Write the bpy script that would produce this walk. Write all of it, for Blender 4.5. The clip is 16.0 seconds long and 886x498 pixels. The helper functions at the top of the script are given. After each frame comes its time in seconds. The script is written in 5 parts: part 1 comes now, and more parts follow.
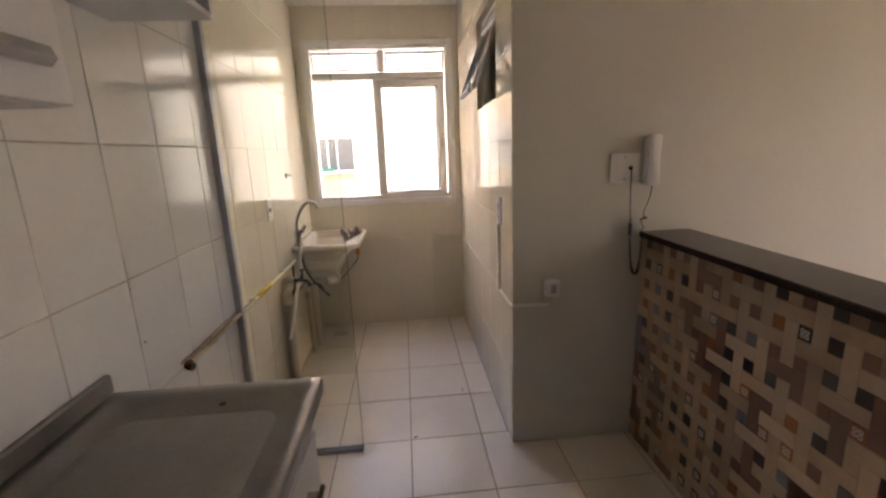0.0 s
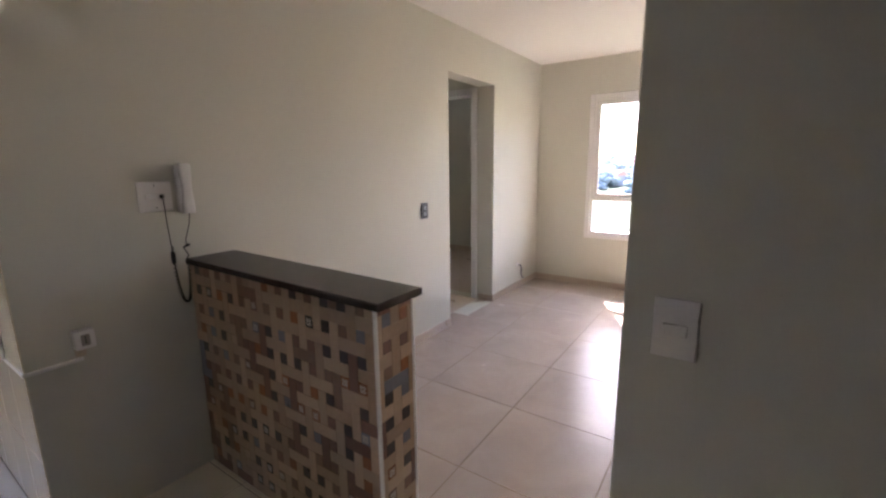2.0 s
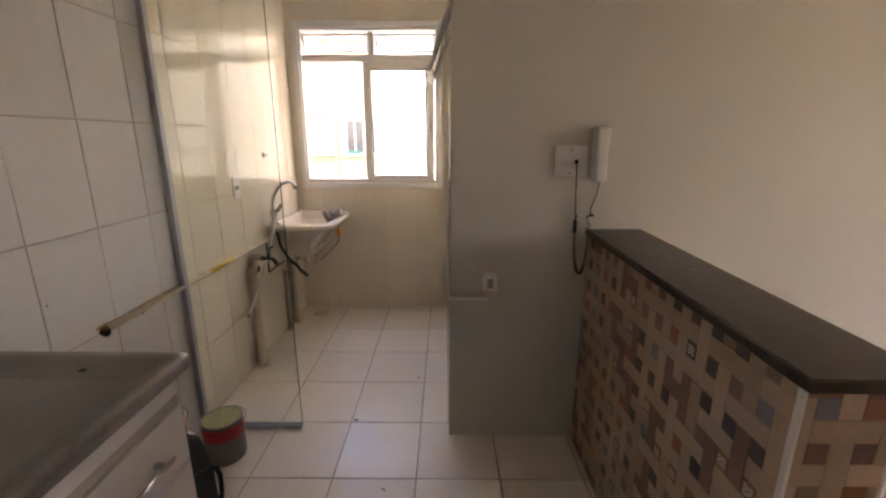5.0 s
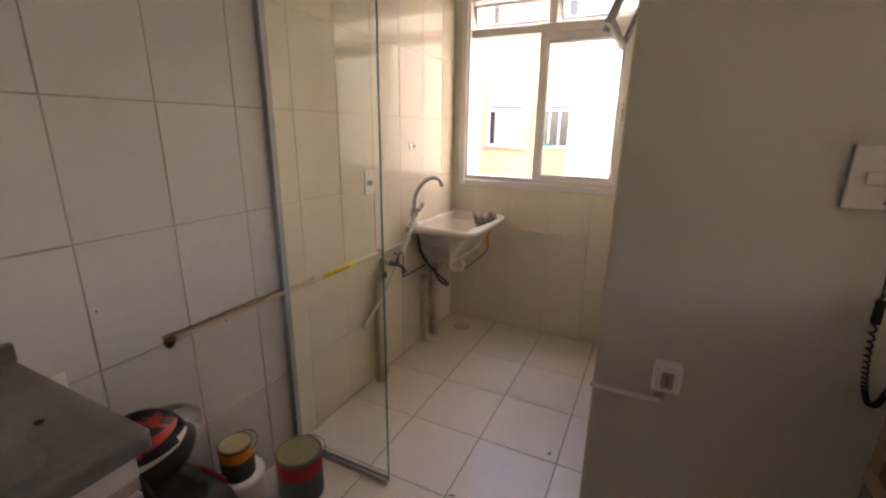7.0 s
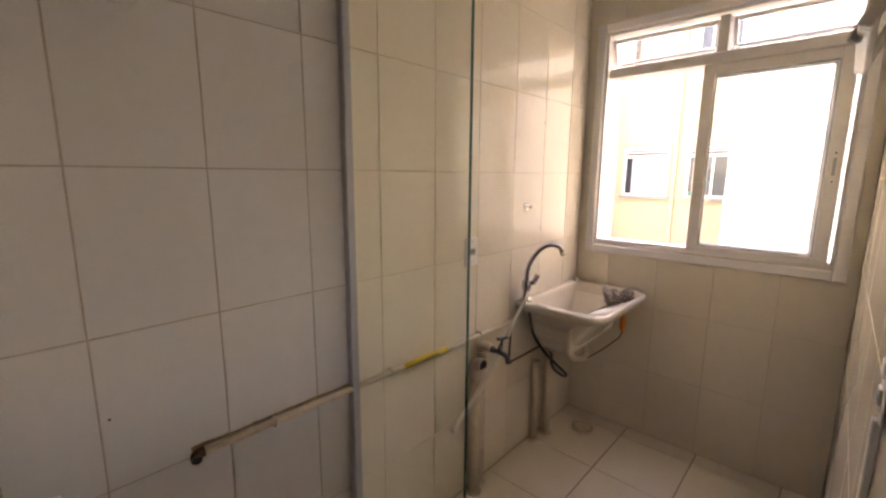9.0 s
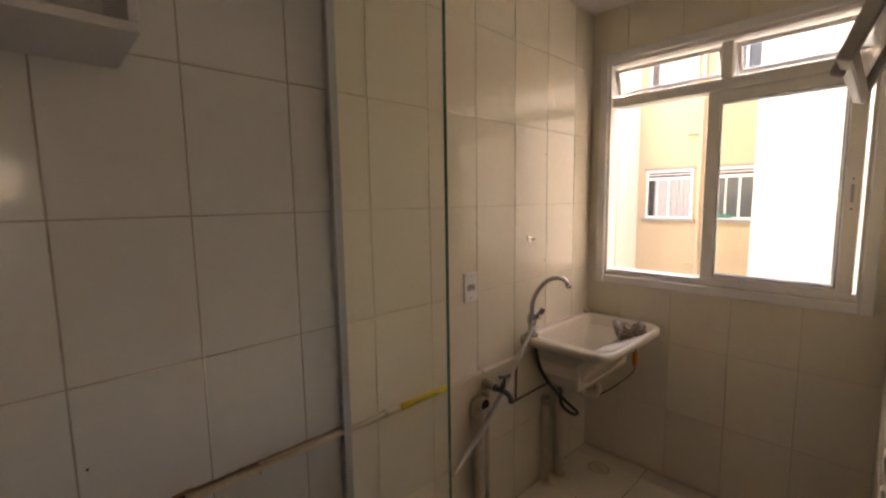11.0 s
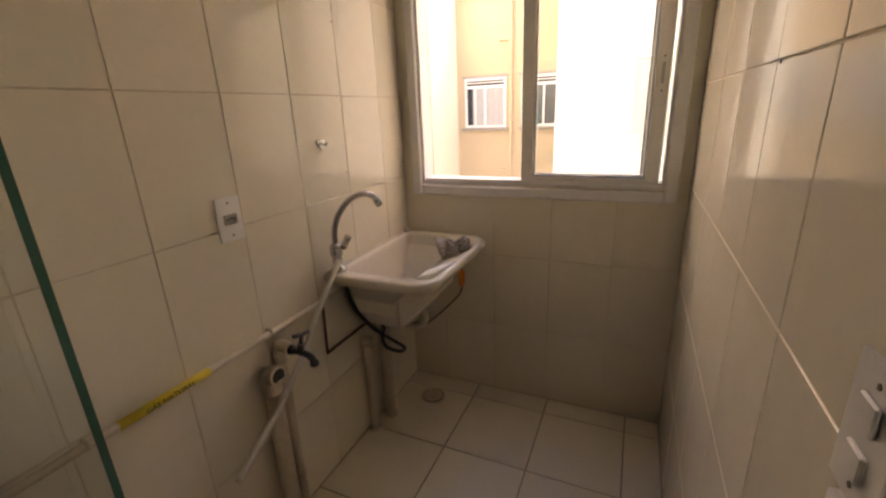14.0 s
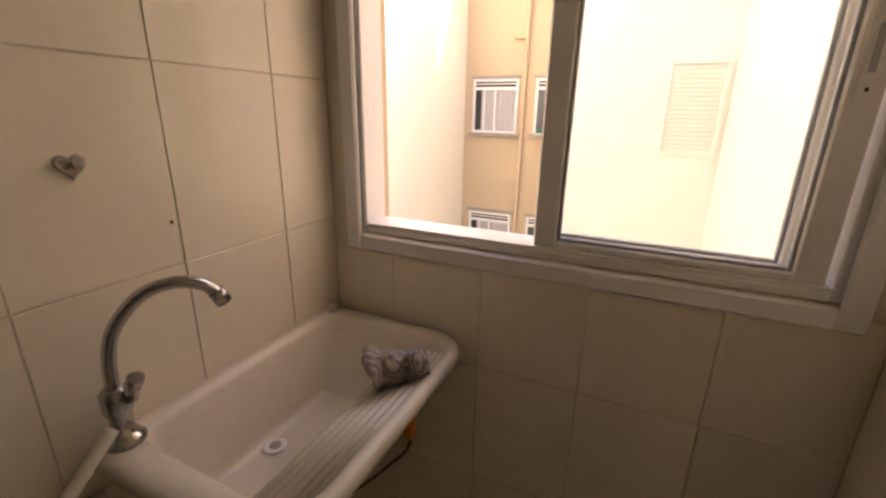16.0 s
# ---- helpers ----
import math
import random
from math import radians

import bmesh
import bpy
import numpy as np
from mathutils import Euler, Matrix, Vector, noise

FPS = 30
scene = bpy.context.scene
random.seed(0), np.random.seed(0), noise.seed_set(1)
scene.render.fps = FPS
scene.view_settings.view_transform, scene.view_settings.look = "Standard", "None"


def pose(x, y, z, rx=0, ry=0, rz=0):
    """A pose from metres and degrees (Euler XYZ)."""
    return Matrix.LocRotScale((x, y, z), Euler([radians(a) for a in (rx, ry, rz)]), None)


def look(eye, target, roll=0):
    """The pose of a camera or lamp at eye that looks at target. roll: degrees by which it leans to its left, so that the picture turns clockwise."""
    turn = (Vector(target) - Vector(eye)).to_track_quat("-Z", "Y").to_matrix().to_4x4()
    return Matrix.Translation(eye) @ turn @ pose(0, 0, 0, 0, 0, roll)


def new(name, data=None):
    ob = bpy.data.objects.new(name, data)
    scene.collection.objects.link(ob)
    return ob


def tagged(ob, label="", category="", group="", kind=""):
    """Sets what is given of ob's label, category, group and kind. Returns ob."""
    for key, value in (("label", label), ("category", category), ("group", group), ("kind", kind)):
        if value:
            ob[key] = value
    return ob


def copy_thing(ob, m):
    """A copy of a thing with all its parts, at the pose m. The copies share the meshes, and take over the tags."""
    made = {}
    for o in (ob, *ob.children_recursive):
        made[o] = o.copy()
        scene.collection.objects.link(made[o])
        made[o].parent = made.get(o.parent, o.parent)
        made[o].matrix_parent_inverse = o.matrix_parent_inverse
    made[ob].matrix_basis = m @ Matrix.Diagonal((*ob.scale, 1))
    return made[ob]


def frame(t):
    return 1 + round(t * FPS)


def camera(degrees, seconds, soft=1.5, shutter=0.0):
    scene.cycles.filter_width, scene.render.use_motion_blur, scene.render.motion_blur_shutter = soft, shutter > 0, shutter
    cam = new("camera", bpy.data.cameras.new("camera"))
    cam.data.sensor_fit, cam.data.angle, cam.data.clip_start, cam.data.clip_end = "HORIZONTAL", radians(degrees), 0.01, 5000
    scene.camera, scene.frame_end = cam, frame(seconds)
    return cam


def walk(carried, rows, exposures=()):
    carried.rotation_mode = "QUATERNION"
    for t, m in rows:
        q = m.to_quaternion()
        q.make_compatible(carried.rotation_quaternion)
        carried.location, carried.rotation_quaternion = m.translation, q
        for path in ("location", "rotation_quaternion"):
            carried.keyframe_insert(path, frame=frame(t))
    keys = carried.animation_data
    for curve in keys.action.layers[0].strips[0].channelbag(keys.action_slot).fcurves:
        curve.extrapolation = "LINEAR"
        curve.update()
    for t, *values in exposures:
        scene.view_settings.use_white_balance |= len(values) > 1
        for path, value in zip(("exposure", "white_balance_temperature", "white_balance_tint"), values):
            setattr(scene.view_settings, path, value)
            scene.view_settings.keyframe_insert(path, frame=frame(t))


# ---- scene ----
cam = camera(92.1, 16.0, soft=2.4)
PATH = [
    (0, (0.749, 1.293, 1.366), (0.91, 3.237, 0.926), -2.2),
    (0.5, (0.67, 1.211, 1.384), (1.226, 3.087, 0.971), -2.3),
    (1, (0.741, 1.174, 1.388), (1.726, 2.862, 0.964), -1.0),
    (1.5, (0.826, 1.132, 1.389), (2.187, 2.541, 0.987), -1.1),
    (2, (0.889, 1.083, 1.389), (2.507, 2.192, 1.001), -0.7),
    (2.5, (0.895, 1.081, 1.382), (2.511, 2.194, 0.997), -1.2),
    (3, (0.863, 1.134, 1.378), (2.221, 2.555, 1.011), -0.6),
    (3.5, (0.827, 1.145, 1.369), (1.94, 2.751, 0.943), -0.7),
    (4, (0.904, 1.174, 1.372), (1.766, 2.926, 0.941), -3.1),
    (4.5, (1.064, 1.185, 1.381), (1.516, 3.085, 0.951), -1.2),
    (5, (1.174, 1.304, 1.358), (1.164, 3.241, 0.862), 0.1),
    (5.2, (1.262, 1.363, 1.337), (1.048, 3.293, 0.858), 1.6),
    (7.3, (1.272, 2.045, 1.362), (0.424, 3.765, 0.827), 0.6),
    (7.5, (1.230, 2.108, 1.386), (0.389, 3.846, 0.862), 0.3),
    (8, (1.170, 2.198, 1.372), (0.320, 3.916, 0.802), 0.1),
    (8.5, (1.117, 2.275, 1.351), (0.001, 3.828, 0.764), -0.5),
    (9, (1.101, 2.344, 1.407), (-0.24, 3.789, 1.065), 0.4),
    (9.2, (1.109, 2.364, 1.438), (-0.296, 3.776, 1.257), 0.6),
    (11.3, (1.16, 2.463, 1.447), (-0.273, 3.834, 1.187), -1.3),
    (11.5, (1.140, 2.488, 1.419), (-0.194, 3.925, 1.033), -1.4),
    (12, (1.028, 2.553, 1.402), (0.079, 4.255, 0.938), -1.8),
    (12.5, (1.003, 2.620, 1.386), (0.349, 4.437, 0.862), -1.7),
    (13, (1.008, 2.727, 1.373), (0.361, 4.536, 0.811), -1.9),
    (13.5, (1.031, 2.815, 1.372), (0.250, 4.573, 0.825), -1.2),
    (14, (0.999, 2.902, 1.349), (0.210, 4.636, 0.738), -2.4),
    (14.5, (0.884, 3.080, 1.354), (0.28, 4.894, 0.749), -1.7),
    (15, (0.816, 3.246, 1.352), (0.339, 5.094, 0.753), -1.8),
    (15.5, (0.803, 3.535, 1.363), (0.286, 5.380, 0.791), -2.3),
    (16, (0.764, 3.771, 1.343), (-0.039, 5.500, 0.738), 1.0),
]
walk(cam, [(t, look(eye, target, roll)) for t, eye, target, roll in PATH],
     exposures=[(0.0, 4.0, 7600, 34), (1.0, 4.1, 6800, 31), (2.0, 4.05, 6500, 28), (3.0, 4.1, 6500, 30), (3.5, 4.1, 6800, 31), (5.0, 4.05, 7600, 34),
                (7.5, 3.85, 7900, 35), (9.0, 3.8, 8100, 36), (11.5, 3.0, 8700, 34), (12.5, 3.05, 8800, 34), (14.0, 2.98, 9000, 34), (15.0, 2.88, 9000, 33), (15.5, 2.78, 9000, 33), (16.0, 2.5, 9400, 36)])

# ---- light ----
SUN_TO = Vector((0.622, 0.308, 0.72)).normalized()
world = bpy.data.worlds.new("sky")
scene.world = world
world.use_nodes = True
wn = world.node_tree
sky = wn.nodes.new("ShaderNodeTexSky")
sky.sky_type = "NISHITA"
sky.sun_disc = False
sky.sun_elevation = math.asin(SUN_TO.z)
sky.sun_rotation = math.atan2(SUN_TO.x, SUN_TO.y)
sky.dust_density = 1.5
wn.links.new(sky.outputs["Color"], wn.nodes["Background"].inputs["Color"])
wn.nodes["Background"].inputs["Strength"].default_value = 0.15

sun = new("sun", bpy.data.lights.new("sun", "SUN"))
sun.data.energy = 4.0
sun.data.angle = radians(0.6)
sun.data.color = (1.0, 0.94, 0.86)
sun.matrix_world = look(SUN_TO * 30, (0, 0, 0))


# ---- materials ----
def shader(name):
    m = bpy.data.materials.new(name)
    m.use_nodes = True
    nt = m.node_tree
    return m, nt, nt.nodes["Principled BSDF"]


def surface(name, base, rough=0.5, metal=0.0, var=0.06, big=2.0, small=60.0, bump=0.05, rvar=0.08, piece=0.0, coat=0.0,
            stain=None, stain_at=0.62):
    """A painted, glazed or metal surface: two scales of tone, grain relief, uneven gloss, a tone of its own for each piece."""
    m, nt, b = shader(name)
    N, L = nt.nodes.new, nt.links.new
    tc = N("ShaderNodeTexCoord")
    geo = N("ShaderNodeNewGeometry")
    n1, n2 = N("ShaderNodeTexNoise"), N("ShaderNodeTexNoise")
    n1.inputs["Scale"].default_value, n1.inputs["Detail"].default_value = big, 4
    n2.inputs["Scale"].default_value, n2.inputs["Detail"].default_value = small, 3
    L(geo.outputs["Position"], n1.inputs["Vector"])
    L(geo.outputs["Position"], n2.inputs["Vector"])
    add = N("ShaderNodeMath")
    add.operation = "ADD"
    L(n1.outputs["Fac"], add.inputs[0])
    L(n2.outputs["Fac"], add.inputs[1])
    ramp = N("ShaderNodeMapRange")
    ramp.inputs["From Min"].default_value, ramp.inputs["From Max"].default_value = 0.6, 1.4
    ramp.inputs["To Min"].default_value, ramp.inputs["To Max"].default_value = 1 - var, 1 + var
    L(add.outputs[0], ramp.inputs["Value"])
    value = ramp.outputs["Result"]
    if piece:
        oi = N("ShaderNodeObjectInfo")
        pr = N("ShaderNodeMapRange")
        pr.inputs["To Min"].default_value, pr.inputs["To Max"].default_value = 1 - piece, 1 + piece
        L(oi.outputs["Random"], pr.inputs["Value"])
        mul = N("ShaderNodeMath")
        mul.operation = "MULTIPLY"
        L(value, mul.inputs[0])
        L(pr.outputs["Result"], mul.inputs[1])
        value = mul.outputs[0]
    tone = N("ShaderNodeVectorMath")
    tone.operation = "SCALE"
    tone.inputs[0].default_value = base
    L(value, tone.inputs["Scale"])
    colour = tone.outputs["Vector"]
    if stain:
        n3 = N("ShaderNodeTexNoise")
        n3.inputs["Scale"].default_value, n3.inputs["Detail"].default_value, n3.inputs["Roughness"].default_value = 3.1, 8, 0.65
        L(geo.outputs["Position"], n3.inputs["Vector"])
        cut = N("ShaderNodeMapRange")
        cut.inputs["From Min"].default_value, cut.inputs["From Max"].default_value = stain_at, stain_at + 0.12
        cut.inputs["To Max"].default_value = stain[3]
        L(n3.outputs["Fac"], cut.inputs["Value"])
        mix = N("ShaderNodeMix")
        mix.data_type = "RGBA"
        L(cut.outputs["Result"], mix.inputs["Factor"])
        L(colour, mix.inputs["A"])
        mix.inputs["B"].default_value = (*stain[:3], 1)
        colour = mix.outputs["Result"]
    L(colour, b.inputs["Base Color"])
    rr = N("ShaderNodeMapRange")
    rr.inputs["To Min"].default_value, rr.inputs["To Max"].default_value = max(rough - rvar, 0.02), rough + rvar
    L(n1.outputs["Fac"], rr.inputs["Value"])
    L(rr.outputs["Result"], b.inputs["Roughness"])
    b.inputs["Metallic"].default_value = metal
    b.inputs["Coat Weight"].default_value = coat
    if bump:
        bp = N("ShaderNodeBump")
        bp.inputs["Strength"].default_value, bp.inputs["Distance"].default_value = bump, 0.004
        L(add.outputs[0], bp.inputs["Height"])
        L(bp.outputs["Normal"], b.inputs["Normal"])
    return m


def marbled(name, light, dark, rough, piece):
    """Polished porcelain with soft veins and clouds."""
    m, nt, b = shader(name)
    N, L = nt.nodes.new, nt.links.new
    geo, oi = N("ShaderNodeNewGeometry"), N("ShaderNodeObjectInfo")
    shift = N("ShaderNodeVectorMath")
    shift.operation = "SCALE"
    shift.inputs[0].default_value = (17.0, 31.0, 5.0)
    L(oi.outputs["Random"], shift.inputs["Scale"])
    at = N("ShaderNodeVectorMath")
    L(geo.outputs["Position"], at.inputs[0])
    L(shift.outputs["Vector"], at.inputs[1])
    n = N("ShaderNodeTexNoise")
    n.inputs["Scale"].default_value, n.inputs["Detail"].default_value, n.inputs["Distortion"].default_value = 3.0, 6, 0.5
    n.inputs["Roughness"].default_value = 0.6
    L(at.outputs["Vector"], n.inputs["Vector"])
    ramp = N("ShaderNodeValToRGB")
    ramp.color_ramp.elements[0].position, ramp.color_ramp.elements[0].color = 0.28, (*dark, 1)
    ramp.color_ramp.elements[1].position, ramp.color_ramp.elements[1].color = 0.7, (*light, 1)
    L(n.outputs["Fac"], ramp.inputs["Fac"])
    L(ramp.outputs["Color"], b.inputs["Base Color"])
    b.inputs["Specular IOR Level"].default_value = 0.3
    rr = N("ShaderNodeMapRange")
    rr.inputs["To Min"].default_value, rr.inputs["To Max"].default_value = rough * 0.98, rough * 1.03
    L(n.outputs["Fac"], rr.inputs["Value"])
    L(rr.outputs["Result"], b.inputs["Roughness"])
    return m


def clear(name, tint):
    """Clear glass with a reflection that grows towards glancing angles."""
    m = bpy.data.materials.new(name)
    m.use_nodes = True
    nt = m.node_tree
    nt.nodes.clear()
    N, L = nt.nodes.new, nt.links.new
    out, mix, tr, gl, lw, pw, mr = (N("ShaderNodeOutputMaterial"), N("ShaderNodeMixShader"), N("ShaderNodeBsdfTransparent"),
                                    N("ShaderNodeBsdfGlossy"), N("ShaderNodeLayerWeight"), N("ShaderNodeMath"), N("ShaderNodeMapRange"))
    tr.inputs["Color"].default_value = (*tint, 1)
    gl.inputs["Roughness"].default_value = 0.01
    lw.inputs["Blend"].default_value = 0.5
    pw.operation = "POWER"
    pw.inputs[1].default_value = 5.0
    mr.inputs["To Min"].default_value, mr.inputs["To Max"].default_value = 0.035, 0.9
    L(lw.outputs["Facing"], pw.inputs[0])
    L(pw.outputs[0], mr.inputs["Value"])
    L(mr.outputs["Result"], mix.inputs["Fac"])
    L(tr.outputs["BSDF"], mix.inputs[1])
    L(gl.outputs["BSDF"], mix.inputs[2])
    L(mix.outputs["Shader"], out.inputs["Surface"])
    return m


M_TILE = surface("glazed_cream_tile", (0.86, 0.792, 0.648), 0.10, var=0.025, big=3, small=25, bump=0.012, rvar=0.05, piece=0.014)
M_TILE_WHITE = surface("glazed_white_tile", (0.665, 0.67, 0.65), 0.12, var=0.025, big=3, small=25, bump=0.012, rvar=0.05, piece=0.014)
M_TILE_WHITE.node_tree.nodes["Principled BSDF"].inputs["Specular IOR Level"].default_value = 0.36
M_TILE.node_tree.nodes["Principled BSDF"].inputs["Specular IOR Level"].default_value = 0.36
M_GROUT_PALE = surface("pale_grout", (0.70, 0.60, 0.46), 0.85, var=0.2, big=5, small=120, bump=0.3)
M_GROUT_FLOOR = surface("dirty_floor_grout", (0.34, 0.26, 0.18), 0.9, var=0.3, big=5, small=120, bump=0.3)
M_GROUT = surface("grey_grout", (0.44, 0.385, 0.31), 0.85, var=0.25, big=5, small=120, bump=0.3)
M_FLOOR_TILE = surface("white_floor_tile", (0.87, 0.80, 0.675), 0.22, var=0.04, big=4, small=70, bump=0.015, piece=0.035,
                       stain=(0.56, 0.47, 0.36, 0.28), stain_at=0.62)
M_FLOOR_TILE.node_tree.nodes["Principled BSDF"].inputs["Specular IOR Level"].default_value = 0.24
M_LIVING_TILE = marbled("polished_porcelain", (0.60, 0.515, 0.435), (0.50, 0.415, 0.34), 0.27, 0.05)
M_WALL = surface("ivory_wall_paint", (0.70, 0.69, 0.60), 0.62, var=0.025, big=1.5, small=220, bump=0.12)
M_CEIL = surface("white_ceiling_paint", (0.86, 0.84, 0.80), 0.8, var=0.02, big=1.2, small=150, bump=0.12)
M_WHITE_ALU = surface("white_enamelled_aluminium", (0.86, 0.845, 0.82), 0.35, var=0.03, big=6, small=90, bump=0.02)
M_GREY_ALU = surface("grey_aluminium", (0.44, 0.455, 0.48), 0.45, metal=0.1, var=0.05, big=6, small=90)
M_SKIRT = surface("beige_skirting_tile", (0.56, 0.46, 0.36), 0.3, var=0.08, big=6, small=60)
M_GRANITE = surface("dark_granite", (0.042, 0.030, 0.026), 0.24, var=0.5, big=30, small=260, bump=0.03)
M_GRANITE.node_tree.nodes["Principled BSDF"].inputs["Specular IOR Level"].default_value = 0.32
M_GLASS = clear("window_glass", (0.985, 0.995, 0.99))
M_SCREEN = clear("greenish_screen_glass", (0.968, 0.984, 0.964))
M_GLASS_EDGE = surface("green_glass_edge", (0.035, 0.13, 0.095), 0.15, var=0.1)
M_YELLOW = surface("yellow_facade_paint", (0.62, 0.475, 0.315), 0.85, var=0.08, big=0.8, small=30, bump=0.2)
M_CREAM = surface("cream_facade_paint", (0.88, 0.84, 0.735), 0.85, var=0.04, big=0.8, small=30, bump=0.2)
M_DARK_GLASS = surface("dark_window_pane", (0.03, 0.035, 0.04), 0.08, var=0.2)
M_CONCRETE = surface("grey_concrete", (0.36, 0.33, 0.29), 0.85, var=0.15, big=3, small=50, bump=0.3)
M_GRASS = surface("grass", (0.024, 0.046, 0.020), 0.9, var=0.35, big=0.05, small=2.0, bump=0.3)


# ---- building blocks ----
def box(bm, x0, x1, y0, y1, z0, z1, bevel=0.0, seg=1):
    r = bmesh.ops.create_cube(bm, size=1.0, matrix=Matrix.LocRotScale(((x0 + x1) / 2, (y0 + y1) / 2, (z0 + z1) / 2), None,
                                                                     (x1 - x0, y1 - y0, z1 - z0)))
    if bevel:
        edges = list({e for v in r["verts"] for e in v.link_edges})
        bmesh.ops.bevel(bm, geom=edges, offset=bevel, segments=seg, affect="EDGES", profile=0.5)
    return bm


def boxes(*rows, bevel=0.0, seg=1):
    bm = bmesh.new()
    for r in rows:
        box(bm, *r, bevel=bevel, seg=seg)
    return bm


def tube(bm, points, r, seg=10, smooth_steps=0, closed_ends=True):
    """A round bar along points; smooth_steps rounds the line off first."""
    pts = [Vector(p) for p in points]
    if smooth_steps:
        fine = []
        for i in range(len(pts) - 1):
            p0, p1, p2, p3 = pts[max(i - 1, 0)], pts[i], pts[i + 1], pts[min(i + 2, len(pts) - 1)]
            for k in range(smooth_steps):
                t = k / smooth_steps
                fine.append(0.5 * ((2 * p1) + (p2 - p0) * t + (2 * p0 - 5 * p1 + 4 * p2 - p3) * t * t
                                   + (3 * p1 - p0 - 3 * p2 + p3) * t ** 3))
        pts = fine + [pts[-1]]
    rings, side = [], None
    for i, p in enumerate(pts):
        d = (pts[min(i + 1, len(pts) - 1)] - pts[max(i - 1, 0)]).normalized()
        if side is None:
            side = d.cross(Vector((0, 0, 1)) if abs(d.z) < 0.9 else Vector((1, 0, 0))).normalized()
        side = (side - d * side.dot(d)).normalized()
        up = d.cross(side)
        rad = r[i] if isinstance(r, (list, tuple)) and len(r) == len(pts) else (r if not isinstance(r, (list, tuple)) else r[0])
        rings.append([bm.verts.new(p + rad * (math.cos(a) * side + math.sin(a) * up))
                      for a in (2 * math.pi * k / seg for k in range(seg))])
    for a, b in zip(rings, rings[1:]):
        for k in range(seg):
            f = bm.faces.new((a[k], a[(k + 1) % seg], b[(k + 1) % seg], b[k]))
            f.smooth = True
    if closed_ends:
        bm.faces.new(rings[0][::-1])
        bm.faces.new(rings[-1])
    return bm


def turned(bm, profile, centre=(0, 0, 0), seg=32):
    """A turned body from (radius, height) pairs."""
    rings = []
    for r, z in profile:
        rings.append([bm.verts.new((centre[0] + r * math.cos(2 * math.pi * k / seg), centre[1] + r * math.sin(2 * math.pi * k / seg),
                                    centre[2] + z)) for k in range(seg)])
    for a, b in zip(rings, rings[1:]):
        for k in range(seg):
            f = bm.faces.new((a[k], a[(k + 1) % seg], b[(k + 1) % seg], b[k]))
            f.smooth = True
    bm.faces.new(rings[0][::-1])
    bm.faces.new(rings[-1])
    return bm


def part(name, bm, material, parent=None, label=""):
    bmesh.ops.recalc_face_normals(bm, faces=bm.faces)
    me = bpy.data.meshes.new(name)
    bm.to_mesh(me)
    bm.free()
    me.materials.append(material)
    ob = new(name, me)
    if parent:
        ob.parent = parent
    if label:
        ob["label"] = label
    return ob


def thing(name, label, category, at=(0, 0, 0), group=""):
    ob = new(name)
    ob.location = at
    ob.empty_display_size = 0.1
    return tagged(ob, label, category, group)


def setting(name, bm, material, label, category):
    return tagged(part(name, bm, material), label, category, kind="structure")


def cut(rects, hole):
    """Rectangles (u0, u1, v0, v1) with a rectangular hole taken out."""
    a0, a1, b0, b1 = hole
    out = []
    for u0, u1, v0, v1 in rects:
        if u1 <= a0 or u0 >= a1 or v1 <= b0 or v0 >= b1:
            out.append((u0, u1, v0, v1))
            continue
        if v0 < b0:
            out.append((u0, u1, v0, b0))
        if v1 > b1:
            out.append((u0, u1, b1, v1))
        m0, m1 = max(v0, b0), min(v1, b1)
        if u0 < a0:
            out.append((u0, a0, m0, m1))
        if u1 > a1:
            out.append((a1, u1, m0, m1))
    return out


def steps(first, pitch, low, high):
    k = math.ceil((low - first) / pitch)
    marks = [low]
    while first + k * pitch < high - 0.03:
        if first + k * pitch > low + 0.03:
            marks.append(first + k * pitch)
        k += 1
    return marks + [high]


PIECES = {}


def piece_mesh(w, h, d, material, chamfer):
    """One slab, w by h, face at +z, with chamfered rim: shared by all of its size."""
    key = (round(w, 3), round(h, 3), d, material.name)
    if key not in PIECES:
        c = min(chamfer, w / 3, h / 3)
        v = []
        for x, y, z in ((0, 0, -d), (0, 0, -c), (c, c, 0)):
            v += [(-w / 2 + x, -h / 2 + y, z), (w / 2 - x, -h / 2 + y, z), (w / 2 - x, h / 2 - y, z), (-w / 2 + x, h / 2 - y, z)]
        f = [(8, 9, 10, 11)]
        for r in (0, 4):
            f += [(r + k, r + (k + 1) % 4, r + 4 + (k + 1) % 4, r + 4 + k) for k in range(4)]
        me = bpy.data.meshes.new("tile")
        me.from_pydata(v, [], f)
        me.materials.append(material)
        PIECES[key] = me
    return PIECES[key]


def lay(parent, name, rects, axes, material, gap=0.004, d=0.008, chamfer=0.0012):
    """Lay slabs on a plane. axes: a matrix whose x and y run along u and v, z out of the plane."""
    for u0, u1, v0, v1 in rects:
        w, h = u1 - u0 - gap, v1 - v0 - gap
        if w < 0.012 or h < 0.012:
            continue
        ob = new(name, piece_mesh(w, h, d, material, chamfer))
        tilt = Euler((random.uniform(-1, 1) * 0.0008, random.uniform(-1, 1) * 0.0008, 0))
        ob.matrix_basis = axes @ Matrix.LocRotScale(((u0 + u1) / 2, (v0 + v1) / 2, random.uniform(-0.0003, 0.0003)), tilt, None)
        ob.parent = parent


def grid(us, vs):
    return [(a, b, c, d) for a, b in zip(us, us[1:]) for c, d in zip(vs, vs[1:])]


